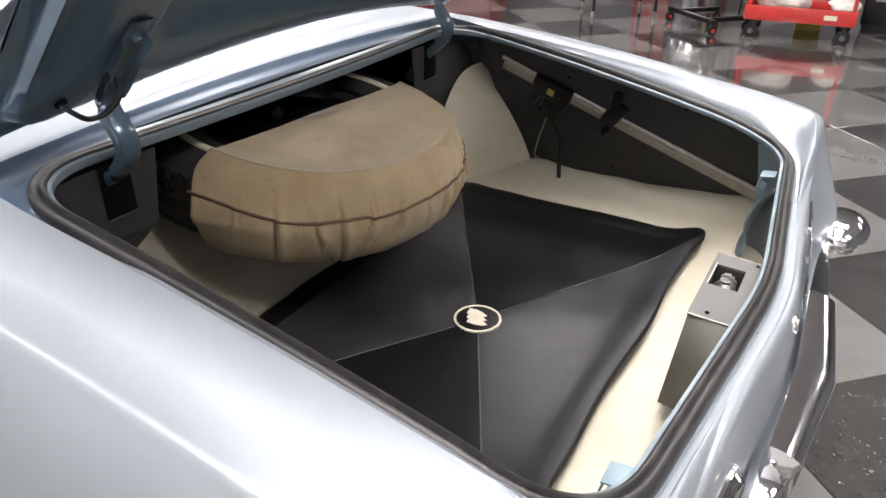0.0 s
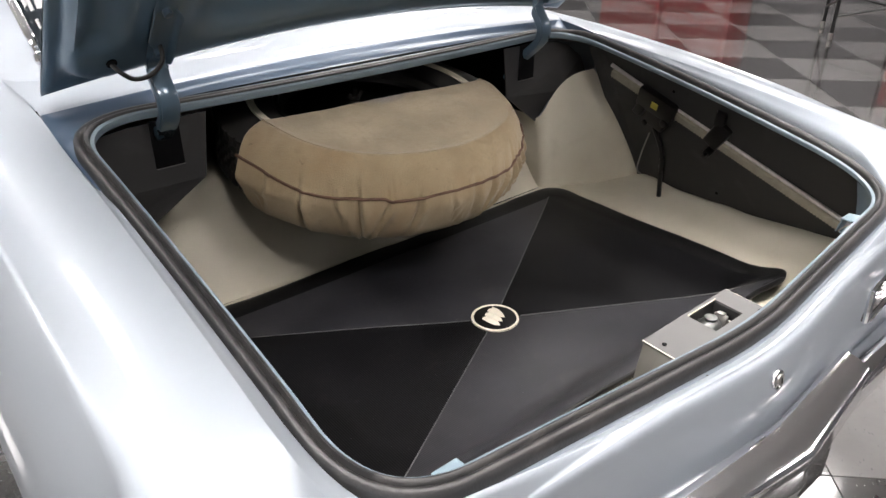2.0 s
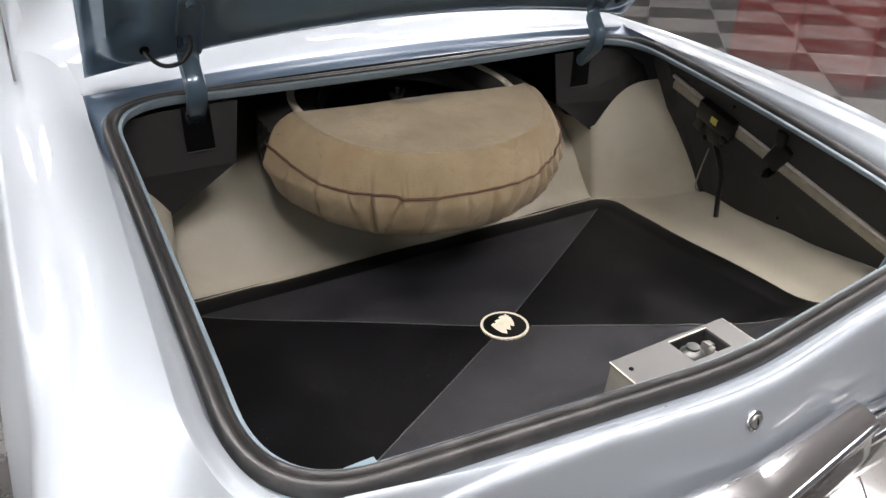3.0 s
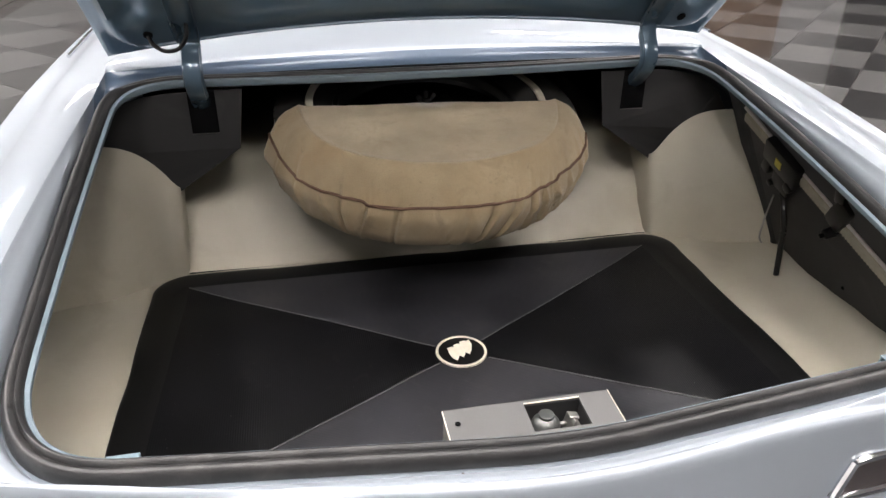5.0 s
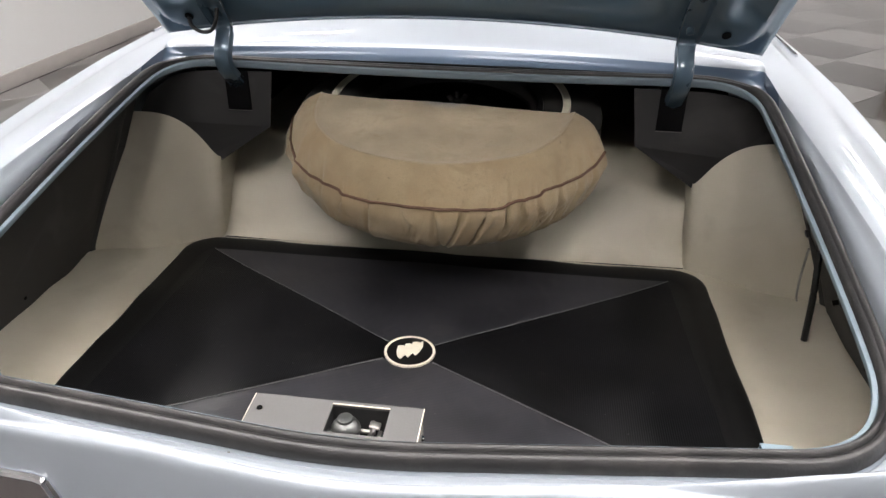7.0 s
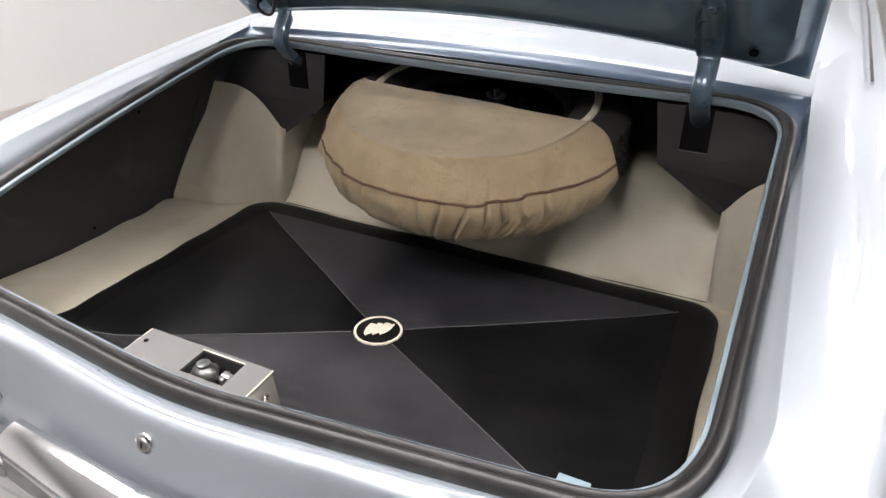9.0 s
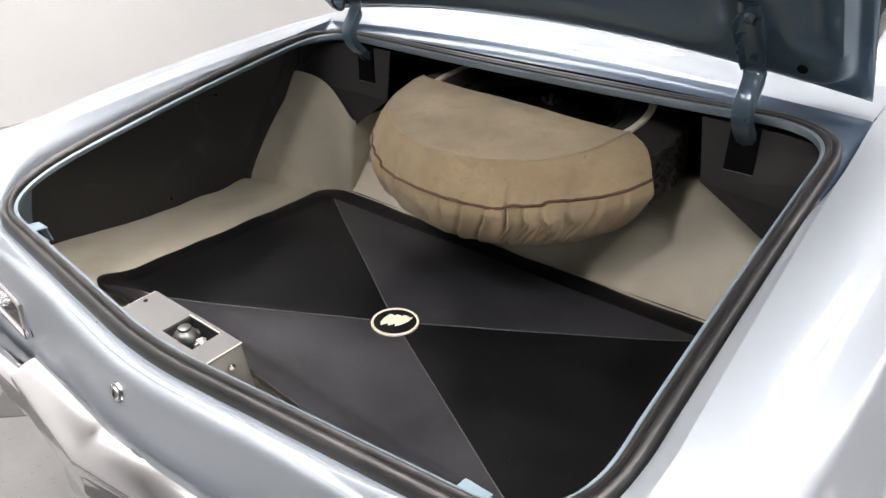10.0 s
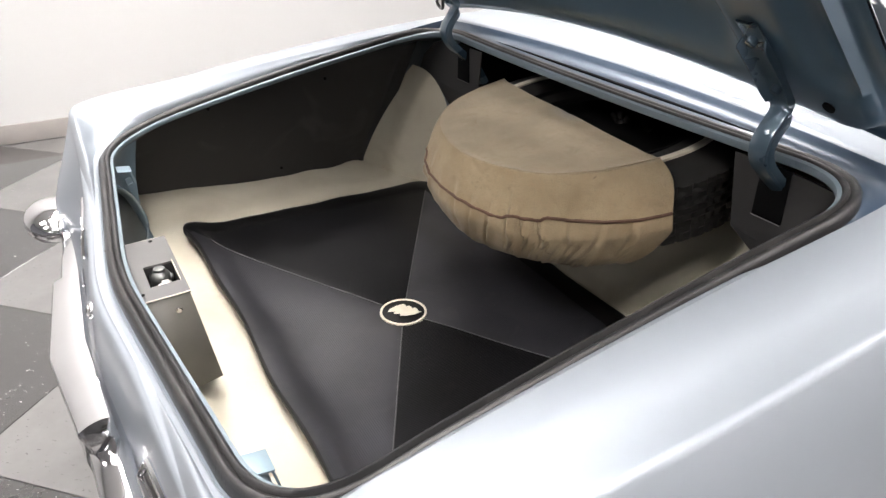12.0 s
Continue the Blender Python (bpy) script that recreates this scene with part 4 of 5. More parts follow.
def greenhouse():
    """Roof, rear window, side windows and the body forward of the boot."""
    def ring(y, z, half, drop):
        return [(x, y, z - drop * (abs(x) / half) ** 2.6) for x in [half * k / 10 for k in range(-10, 11)]]
    rows = [ring(0.98, 1.345, 0.56, 0.03), ring(1.15, 1.375, 0.57, 0.03), ring(1.5, 1.39, 0.58, 0.03), ring(2.0, 1.37, 0.57, 0.03), ring(2.25, 1.34, 0.56, 0.03)]
    sheet("roof", rows, PAINT, car, "pale blue metallic roof", thick=0.02)
    rows = [ring(0.40, 0.985, 0.60, 0.03), ring(0.68, 1.17, 0.58, 0.03), ring(0.98, 1.34, 0.55, 0.03)]
    sheet("rear_window", rows, GLASS, car, "curved rear window glass", thick=0.006)
    rows = [ring(2.25, 1.335, 0.55, 0.03), ring(2.5, 1.17, 0.60, 0.03), ring(2.75, 0.99, 0.64, 0.03)]
    sheet("windscreen", rows, GLASS, car, "curved windscreen glass", thick=0.006)
    rows = [ring(2.6, 0.955, 0.70, 0.02), ring(3.2, 0.955, 0.70, 0.03), ring(3.8, 0.93, 0.70, 0.04), ring(4.2, 0.88, 0.68, 0.05), ring(4.28, 0.70, 0.68, 0.0), ring(4.28, 0.4, 0.68, 0.0)]
    sheet("bonnet", rows, PAINT, car, "pale blue metallic bonnet", thick=0.01)
    sec = [(0.668, 0.0), (0.74, 0.004), (0.80, -0.008), (0.835, -0.048), (0.865, -0.15), (0.873, -0.3), (0.864, -0.46), (0.818, -0.64)]
    for s in (1, -1):
        sheet("front_side", [[(s * (x - 0.05 * smoothstep(3.6, 4.3, y)), y, 0.955 + dz) for x, dz in sec] for y in (2.6, 3.0, 3.4, 3.8, 4.1, 4.28)], PAINT, car, "pale blue metallic front fender")
        # roof pillar: rises out of the fender's flat top to the rear window and the roof
        inner = smooth_path([(0.640, 0.13, 0.926), (0.620, 0.20, 0.948), (0.605, 0.27, 0.982), (0.590, 0.38, 1.012), (0.583, 0.54, 1.090), (0.574, 0.72, 1.195), (0.556, 0.97, 1.335), (0.562, 1.20, 1.340), (0.565, 1.52, 1.345)], 5)
        rows = []
        for p in inner:
            foot = 0.792 - 0.040 * smoothstep(0.4, 1.0, p.y)
            zf = z_top(p.y) - 0.0190
            rows.append([(s * lerp(foot, p.x, u), p.y, zf + (p.z - zf) * (0.30 * u + 0.70 * u * u)) for u in (0, 0.08, 0.16, 0.25, 0.35, 0.46, 0.58, 0.70, 0.82, 0.92, 1.0)])
        sheet("sail_panel", rows, PAINT, car, "pale blue metallic roof pillar", sharp=80)
        sheet("side_window", [[(s * x, y, z) for y in (1.55, 1.7, 2.0, y2)] for x, z, y2 in ((0.70, 0.955, 2.68), (0.64, 1.15, 2.45), (0.575, 1.33, 2.22))], GLASS, car, "side window glass", thick=0.005)
        tube("window_moulding", smooth_path([(s * 0.600, 0.275, 0.990), (s * 0.590, 0.36, 1.005), (s * 0.585, 0.50, 1.075), (s * 0.580, 0.66, 1.165), (s * 0.556, 0.97, 1.335)]), 0.009, CHROME, car, "chrome moulding beside the rear window", n=10)
        part("moulding_tip", box_bm((0.026, 0.034, 0.016), (s * 0.601, 0.258, 0.986), 0.006, turn=(8, 0, s * 4)), CHROME, car, "ribbed chrome moulding tip")
        # chrome tip of the belt moulding
        tube("belt_moulding", [Vector((s * 0.765, 2.5, 0.967)), Vector((s * 0.777, 0.9, 0.956)), Vector((s * 0.772, 0.20, 0.9395))], 0.0042, CHROME, car, "thin chrome belt moulding")
        for y in (0.55, 3.35):
            wheel = new("wheel")
            wheel.parent = car
            part("tyre", tyre_bm(0.35, 0.19, 90), TYRE, wheel).matrix_basis = pose(s * 0.70, y, FLOOR + 0.35, 0, 90, 0)
            part("hubcap", cyl_bm(0.20, 0.16, (s * 0.72, y, FLOOR + 0.35), turn=(0, 90, 0), seg=40, bevel=0.03), CHROME, wheel)
    part("front_panel", box_bm((1.60, 0.05, 0.44), (0, 4.245, 0.58), 0.02), PAINT, car, "plain pale blue front panel")
    part("underbody", box_bm((1.5, 3.3, 0.12), (0, 2.55, 0.35), 0.03), BLACK, car, "dark underbody")
    part("fuel_tank", box_bm((1.3, 0.9, 0.12), (0, -0.45, 0.40), 0.03), BLACK, car, "dark boot floor pan")


def tyre_bm(R, width, n=200, tread=True):
    """Tyre about the z axis: sidewalls, shoulders and a tread with zigzag grooves."""
    w = width / 2
    ri = R * 0.55
    prof = [(ri, -w * 0.55), (ri + 0.012, -w * 0.80), (R * 0.72, -w), (R * 0.86, -w * 0.98), (R * 0.95, -w * 0.86), (R * 0.985, -w * 0.76)]
    prof += [(R, w * k / 12) for k in range(-9, 10)]
    prof += [(R * 0.985, w * 0.76), (R * 0.95, w * 0.86), (R * 0.86, w * 0.98), (R * 0.72, w), (ri + 0.012, w * 0.80), (ri, w * 0.55)]
    rows = []
    for i in range(n):
        a = 2 * math.pi * i / n
        row = []
        for r, z in prof:
            if r == R and tread:
                zig = 0.004 * (1 if (i // 3) % 2 else -1)
                if min(abs(z + zig - g) for g in (-w * 0.5, -w * 0.17, w * 0.17, w * 0.5)) < w * 0.045 or (i % 6 == 0 and abs(z) > w * 0.2):
                    r = R - 0.005
            row.append((r * math.cos(a), r * math.sin(a), z))
        rows.append(row)
    v, f = grid(rows, close_v=True)
    me = bpy.data.meshes.new("t")
    me.from_pydata(v, [], f)
    bm = bmesh.new()
    bm.from_mesh(me)
    bpy.data.meshes.remove(me)
    return bm


greenhouse()


# ---- things in the boot ----
WHEEL = pose(0.0, 0.050, 0.776, 9.0, 0, 0)


def spare_wheel():
    sp = thing("spare_wheel", "black spare tyre with thin white stripe under canvas cover", "spare tyre")
    sp.matrix_basis = WHEEL
    part("tyre", tyre_bm(0.341, 0.152, 400), TYRE, sp, "worn black tyre with zigzag tread")
    rows = [[(r * math.cos(2 * math.pi * k / 96), r * math.sin(2 * math.pi * k / 96), z) for k in range(96)] for r, z in ((0.253, 0.0750), (0.255, 0.0795), (0.269, 0.0805), (0.271, 0.0760))]
    sheet("white_stripe", rows, CREAM, sp, "thin cream whitewall stripe", close_u=True)
    rows = [[(r * math.cos(2 * math.pi * k / 64), r * math.sin(2 * math.pi * k / 64), z) for k in range(64)] for r, z in ((0.215, 0.06), (0.21, 0.068), (0.20, 0.066), (0.19, 0.03), (0.15, 0.022), (0.08, 0.04), (0.03, 0.04), (0.001, 0.04))]
    sheet("rim", rows, BLACKPLASTIC, sp, "black painted steel rim", close_u=True)
    clamp = part("clamp", join_bm(box_bm((0.105, 0.034, 0.004), (0.018, 0.070, 0.030), 0.0015, turn=(0, 4, 24)), box_bm((0.016, 0.034, 0.020), (0.066, 0.090, 0.024), 0.002, turn=(0, 4, 24)), cyl_bm(0.0055, 0.064, (0.010, 0.062, 0.034), seg=12, bevel=0.001)), DARKSTEEL, sp, "dark worn steel clamp plate and stud")
    part("wing_nut", join_bm(cyl_bm(0.012, 0.014, (0.010, 0.062, 0.042), seg=14, bevel=0.003), box_bm((0.012, 0.006, 0.018), (-0.006, 0.059, 0.049), 0.0025, turn=(0, -38, 10)), box_bm((0.012, 0.006, 0.018), (0.026, 0.065, 0.049), 0.0025, turn=(0, 38, 10))), DARKSTEEL, clamp, "dark steel wing nut")


spare_wheel()


def tyre_cover():
    cv = thing("tyre_cover", "worn tan canvas half cover with brown piping over the spare tyre", "tyre cover")
    cv.matrix_basis = WHEEL

    def cut(z, tuck):
        return -0.066 - 0.030 * smoothstep(0.09, 0.0, z) - tuck * smoothstep(0.0, -0.085, z)
    prof = [(0.0675, 0.100), (0.10, 0.0985), (0.15, 0.0965), (0.20, 0.0955), (0.25, 0.0955), (0.285, 0.0958), (0.300, 0.0962), (0.309, 0.0972), (0.314, 0.0985), (0.318, 0.0990), (0.322, 0.0965), (0.327, 0.0920), (0.334, 0.0855), (0.343, 0.0735), (0.353, 0.055), (0.364, 0.031), (0.3735, 0.007), (0.3755, -0.004),
            (0.3745, -0.014), (0.3715, -0.028), (0.367, -0.049), (0.357, -0.068), (0.343, -0.083), (0.323, -0.094), (0.290, -0.099)]

    def rim(r, z, a):
        """The top panel is wide in front and narrows, with a soft slope, towards its cut ends."""
        side = smoothstep(0.55, 1.42, abs(a + math.pi / 2))
        wide = 0.329 - 0.043 * side
        if z < 0:
            return r, z
        if r <= 0.318:
            return r * (1 + (wide / 0.318 - 1) * smoothstep(0.07, 0.30, r)), z - 0.004 * side * smoothstep(0.20, 0.318, r)
        k = (r - 0.318) / 0.062
        return lerp(wide, 0.380, lerp(k, k ** 0.80, side)), z - 0.006 * side * (1 - k)
    # (angle, width, depth) of the gathers in the skirt; sharp on one side, soft on the other
    folds = [(-2.86, 0.030, 0.002), (-2.66, 0.018, 0.007), (-2.44, 0.022, 0.012), (-2.25, 0.02, 0.007), (-2.12, 0.022, 0.010), (-1.98, 0.016, 0.012), (-1.80, 0.022, 0.009), (-1.60, 0.02, 0.005), (-1.42, 0.035, 0.008), (-1.30, 0.022, 0.009),
             (-1.17, 0.018, 0.010), (-1.06, 0.016, 0.013), (-0.98, 0.014, 0.012), (-0.88, 0.018, 0.010), (-0.74, 0.02, 0.008), (-0.58, 0.025, 0.006), (-0.42, 0.03, 0.005)]
    rows = []
    n = 420
    for r1, z1 in prof:
        first, last = -math.pi - math.asin(max(-1, cut(z1, 0.012) / r1)), math.asin(max(-1, cut(z1, 0.045) / r1))
        row = []
        for k in range(n + 1):
            a = lerp(first, last, k / n)
            r, z = rim(r1, z1, a)
            below = smoothstep(0.035, -0.02, z)
            above = smoothstep(0.09, 0.0, z) * smoothstep(-0.03, 0.0, z)
            d = 0.0
            for c, w, amp in folds:
                u = a - c - 1.2 * (z - 0.0) * math.sin(c * 9)
                g = math.exp(-(u / (w * (0.65 if u < 0 else 1.5))) ** 2)
                d += 0.5 * amp * g * (below * (1 - 0.4 * smoothstep(-0.04, -0.09, z)) + 0.8 * above)
                d -= 0.85 * amp * math.exp(-((u + 1.1 * w) / (0.5 * w)) ** 2) * (below + 0.2 * above)
            d += 0.0025 * noise.noise((math.cos(a) * 6, math.sin(a) * 6, z * 12)) * (1 if z < 0.095 else 0.4)
            sag = -0.003 * smoothstep(0.30, 0.16, r) + 0.002 * noise.noise((r * math.cos(a) * 9, r * math.sin(a) * 9, 5))
            dz = sag if r < 0.30 and z > 0 else 0.0015 * noise.noise((math.cos(a) * 5, math.sin(a) * 5, 9)) - 0.010 * below * smoothstep(-0.08, -0.10, z) * (0.5 + noise.noise((a * 6, 0, 2)))
            rr = r + d - smoothstep(0.012, -0.03, z) * (0.009 * smoothstep(-2.2, -2.8, a) + 0.006 * smoothstep(-0.9, -0.4, a))
            row.append((rr * math.cos(a - 0.068), rr * math.sin(a - 0.068), z + dz))
        rows.append(row)
    seam = 9
    sheet("top_panel", rows[:seam + 1], CANVAS, cv, "flat tan canvas top panel", thick=0.003, sharp=75)
    sheet("skirt", rows[seam:], DIRTYSHADECANVAS, cv, "stained tan canvas band gathered below the piping, slope shade in its colour", thick=0.003, sharp=75)
    tube("top_seam", [Vector(p) + Vector((0, 0, 0.0004)) for p in rows[seam]], 0.0012, CANVAS, cv, n=6)
    path = []
    for k in range(161):
        a = lerp(-math.pi + 0.215, -0.252, k / 160)
        jag = 0.004 * noise.noise((a * 3.2, 1, 1)) - 0.005 * smoothstep(-2.02, -1.97, a) * (1 - smoothstep(-1.9, -1.6, a)) + 0.008 * smoothstep(-1.10, -1.06, a) + 0.007 * smoothstep(-0.90, -0.86, a) - 0.006 * smoothstep(-1.45, -1.1, a) + 0.026 * smoothstep(-2.25, -2.90, a)
        d = sum(0.28 * amp * math.exp(-((a - c) / w) ** 2) for c, w, amp in folds)
        zp = 0.025 - 0.010 * smoothstep(-1.1, -0.35, a) - 0.012 * smoothstep(-2.0, -2.7, a) + jag
        r = curve_at(sorted((q[1], q[0]) for q in (rim(r, z, a) for r, z in prof[10:22])), zp) + 0.0012 + d
        path.append(Vector((r * math.cos(a - 0.068), r * math.sin(a - 0.068), zp)))
    tube("piping", path, 0.0031, PIPING, cv, "frayed brown piping", n=8)


tyre_cover()


def mat():
    mt = thing("trunk_mat", "black rubber boot mat with crossed seams and round badge", "mat")
    cx, y0, y1 = -0.016, -0.022, -0.737
    hw, hd = 0.622, (y0 - y1) / 2
    cy = (y0 + y1) / 2

    def height(x, y):
        u, v = (x - cx) / hw, (y - cy) / hd
        lift = 0.020 * smoothstep(0.80, 1.0, abs(u)) * smoothstep(-0.72, -1.0, v)
        rear = 0.003 * math.exp(-((v + 0.90) / 0.07) ** 2) + 0.005 * smoothstep(-0.66, -0.86, v) + 0.022 * smoothstep(-0.80, -1.0, v) * (1 - 0.5 * smoothstep(0.80, 1.0, abs(u)))
        return 0.4775 + 0.006 * smoothstep(0.62, 0.9, v) + lift + rear + 0.0025 * noise.noise((x * 6, y * 6, 2)) + 0.003 * smoothstep(0.9, 1, max(abs(u), abs(v))) * noise.noise((x * 11, y * 11, 7))

    def outline(inset, r, n=30):
        pts = []
        a, b = hw - inset, hd - inset
        for q, (sx, sy) in enumerate(((1, 1), (1, -1), (-1, -1), (-1, 1))):
            for k in range(n):
                ang = math.pi / 2 * (1 - k / n) if q == 0 else (-math.pi / 2 * k / n if q == 1 else (-math.pi / 2 - math.pi / 2 * k / n if q == 2 else math.pi - math.pi / 2 * k / n))
                pts.append((cx + sx * (a - r) + r * math.cos(ang), cy + sy * (b - r) + r * math.sin(ang)))
            # straight run to the next corner
            nx = ((1, -1), (-1, -1), (-1, 1), (1, 1))[q]
            ang = (0, -math.pi / 2, -math.pi, math.pi / 2)[q]
            p = (cx + sx * (a - r) + r * math.cos(ang), cy + sy * (b - r) + r * math.sin(ang))
            o = (cx + nx[0] * (a - r) + r * math.cos(ang), cy + nx[1] * (b - r) + r * math.sin(ang))
            for k in range(24):
                pts.append((lerp(p[0], o[0], k / 24), lerp(p[1], o[1], k / 24)))
        return pts

    def warp(p, wave):
        x, y = p
        u, v = (x - cx) / hw, (y - cy) / hd
        e = smoothstep(0.8, 1.0, max(abs(u), abs(v)))
        x -= 0.006 * u * smoothstep(-0.55, -1.0, v)
        y -= 0.025 * smoothstep(0.75, 1.0, abs(u)) * smoothstep(-0.6, -1.0, v)
        return (x + wave * e * noise.noise((x * 5, y * 5, 4)), y + wave * e * noise.noise((x * 5, y * 5, 8)))
    rings = []
    for inset, r, h in ((0.0, 0.075, -0.0075), (0.0, 0.075, 0.001), (0.003, 0.073, 0.003), (0.009, 0.07, 0.004), (0.018, 0.065, 0.0035), (0.040, 0.05, 0.0025), (0.046, 0.045, 0.0005), (0.055, 0.03, -0.0012), (0.075, 0.028, -0.002), (0.10, 0.025, -0.0025), (0.13, 0.022, -0.003), (0.16, 0.02, -0.0035)):
        row = []
        for p in outline(inset, r):
            q = warp(p, 0.008)
            row.append((q[0], q[1], height(*p) + h))
        rings.append(row)
    sheet("rim", rings, MATRIM, mt, "smooth raised black rubber rim", close_u=True, sharp=80)
    # four ribbed panels between the diagonals; the crosswise pair has sheen in its colour
    corners = {(1, 1): (0.520, -0.078), (1, -1): (0.552, -0.733), (-1, -1): (-0.578, -0.731), (-1, 1): (-0.560, -0.076)}
    mid = (-0.016, -0.419)
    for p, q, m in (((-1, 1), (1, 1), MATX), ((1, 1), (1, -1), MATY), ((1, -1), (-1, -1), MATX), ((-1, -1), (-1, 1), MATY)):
        P, Q = corners[p], corners[q]
        rows = []
        for i in range(25):
            t = 0.002 + 0.998 * i / 24
            row = []
            for j in range(41):
                s = j / 40
                x, y = lerp(P[0], Q[0], s), lerp(P[1], Q[1], s)
                x, y = lerp(mid[0], x, t), lerp(mid[1], y, t)
                g = warp((x, y), 0.008)
                groove = -0.0008 * (smoothstep(0.03, 0.0, s * t * 1.2) + smoothstep(0.03, 0.0, (1 - s) * t * 1.2))
                row.append((g[0], g[1], height(x, y) + groove + 0.001 + 0.0036 * smoothstep(-0.84, -0.93, (y - cy) / hd)))
            rows.append(row)
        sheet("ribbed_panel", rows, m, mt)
    for p in corners:
        P = corners[p]
        path = []
        for k in range(31):
            t = 0.085 + 0.915 * k / 30
            x, y = lerp(mid[0], P[0], t), lerp(mid[1], P[1], t)
            g = warp((x, y), 0.008)
            path.append(Vector((g[0], g[1], height(x, y) + 0.0018)))
        tube("seam", path, 0.0012, SEAM, mt, "thin moulded seam", n=6)
    bx, by, bz = -0.016, -0.419, 0.4800
    part("badge_disc", cyl_bm(0.050, 0.003, (bx, by, bz), seg=64, bevel=0.001), MATRIM, mt, "black badge disc")
    rows = [[(bx + r * math.cos(2 * math.pi * k / 72), by + r * math.sin(2 * math.pi * k / 72), z) for k in range(72)] for r, z in ((0.0445, bz + 0.0012), (0.0452, bz + 0.0026), (0.0495, bz + 0.0026), (0.0502, bz - 0.001))]
    sheet("badge_ring", rows, CREAM, mt, "cream ring of the badge", close_u=True)
    shield = [(-0.011, 0.012), (-0.004, 0.0135), (0.003, 0.0125), (0.0075, 0.0155), (0.0095, 0.004), (0.006, -0.006), (0.0, -0.014), (-0.007, -0.009), (-0.0105, 0.0)]
    for k, (dx, dy) in enumerate(((-0.0135, -0.007), (0.0, 0.0), (0.0135, 0.007))):
        bm = bmesh.new()
        f = bm.faces.new([bm.verts.new((bx + dx + 1.08 * x, by + dy + 1.6 * y, bz + 0.0022 + 0.0006 * k)) for x, y in shield])
        r = bmesh.ops.extrude_face_region(bm, geom=[f])
        for v in r["geom"]:
            if isinstance(v, bmesh.types.BMVert):
                v.co.z += 0.0012
        part("badge_shape", bm, CREAM, mt, "plain cream shield shape", smooth=False)


SEAM = material("seam_rubber", (0.10, 0.10, 0.10), 0.35, var=0.2, scale=90)
mat()


def jack():
    jk = thing("car_jack", "bumper jack with a toothed steel bar strapped along the side board", "jack")
    A, B = Vector((0.715, -0.10, 0.832)), Vector((0.790, -0.83, 0.552))
    d = (B - A).normalized()
    down = Vector((0.30, 0, -0.95))
    down = (down - d * down.dot(d)).normalized()
    inn = d.cross(down).normalized()
    inn = inn if inn.x < 0 else -inn
    tube("upper_rail", [A, A.lerp(B, 0.5), B], 0.0055, BARSTEEL, jk, "bright round rail of the jack bar", n=10)
    n = 92
    rows = []
    for i in range(n * 2 + 1):
        p = A.lerp(B, 0.012 + 0.988 * i / (n * 2))
        tooth = 0.004 if i % 2 else 0.0
        rows.append([p + inn * a + down * b for a, b in ((-0.004, 0.004), (0.004, 0.008), (0.007, 0.012), (0.007, 0.028 + tooth), (-0.004, 0.028 + tooth))])
    v, f = grid(rows, close_u=True)
    obj("toothed_bar", v, f, BARPLATE, jk, "worn tan steel bar with fine teeth", smooth=False)
    turn = Matrix((d, inn, -down)).transposed().to_4x4()
    H = A.lerp(B, 0.215)
    bm = join_bm(box_bm((0.118, 0.034, 0.060), (0.0, 0.004, -0.018), 0.007), box_bm((0.060, 0.030, 0.055), (0.012, 0.004, -0.065), 0.008), box_bm((0.028, 0.028, 0.07), (-0.040, 0.006, -0.05), 0.006, turn=(0, 12, 0)), cyl_bm(0.012, 0.05, (0.042, 0.0, -0.052), turn=(90, 0, 0), bevel=0.003), cyl_bm(0.008, 0.045, (-0.012, 0.004, -0.088), turn=(90, 0, 0), bevel=0.002))
    bm.transform(Matrix.Translation(H) @ turn)
    head = part("jack_head", bm, BLACKPLASTIC, jk, "black jack head")
    bm = box_bm((0.020, 0.002, 0.020), (0.0, 0.0222, -0.016), 0)
    bm.transform(Matrix.Translation(H) @ turn)
    part("label", bm, YELLOW, head, "small yellow label")
    tube("handle_rod", smooth_path([H + down * 0.09, (0.748, -0.272, 0.62), (0.752, -0.276, 0.56), (0.755, -0.280, 0.489)]), 0.0065, BLACKPLASTIC, jk, "thin black handle rod")
    tube("wire_hook", smooth_path([(0.735, -0.235, 0.67), (0.742, -0.215, 0.61), (0.750, -0.20, 0.55), (0.748, -0.215, 0.54)]), 0.0022, STEEL, jk, "thin wire hook")
    C = A.lerp(B, 0.455)
    bm = join_bm(box_bm((0.048, 0.026, 0.085), (-0.006, 0.002, 0.006), 0.010, turn=(0, 14, 0)), box_bm((0.030, 0.024, 0.05), (-0.016, 0.002, 0.055), 0.008, turn=(0, -8, 0)), cyl_bm(0.011, 0.034, (-0.006, 0.012, -0.046), turn=(90, 0, 0), bevel=0.004), cyl_bm(0.005, 0.05, (-0.006, 0.014, -0.046), turn=(90, 0, 0)))
    bm.transform(Matrix.Translation(C) @ turn)
    part("hook", bm, BLACKPLASTIC, jk, "black jack hook with a bolt")


BARPLATE = material("jack_plate", (0.40, 0.37, 0.30), 0.5, metal=0.2, var=0.12, scale=40, rough_var=0.15)
BARSTEEL = material("jack_steel", (0.58, 0.56, 0.55), 0.35, metal=0.6, var=0.12, scale=40, rough_var=0.15)
jack()


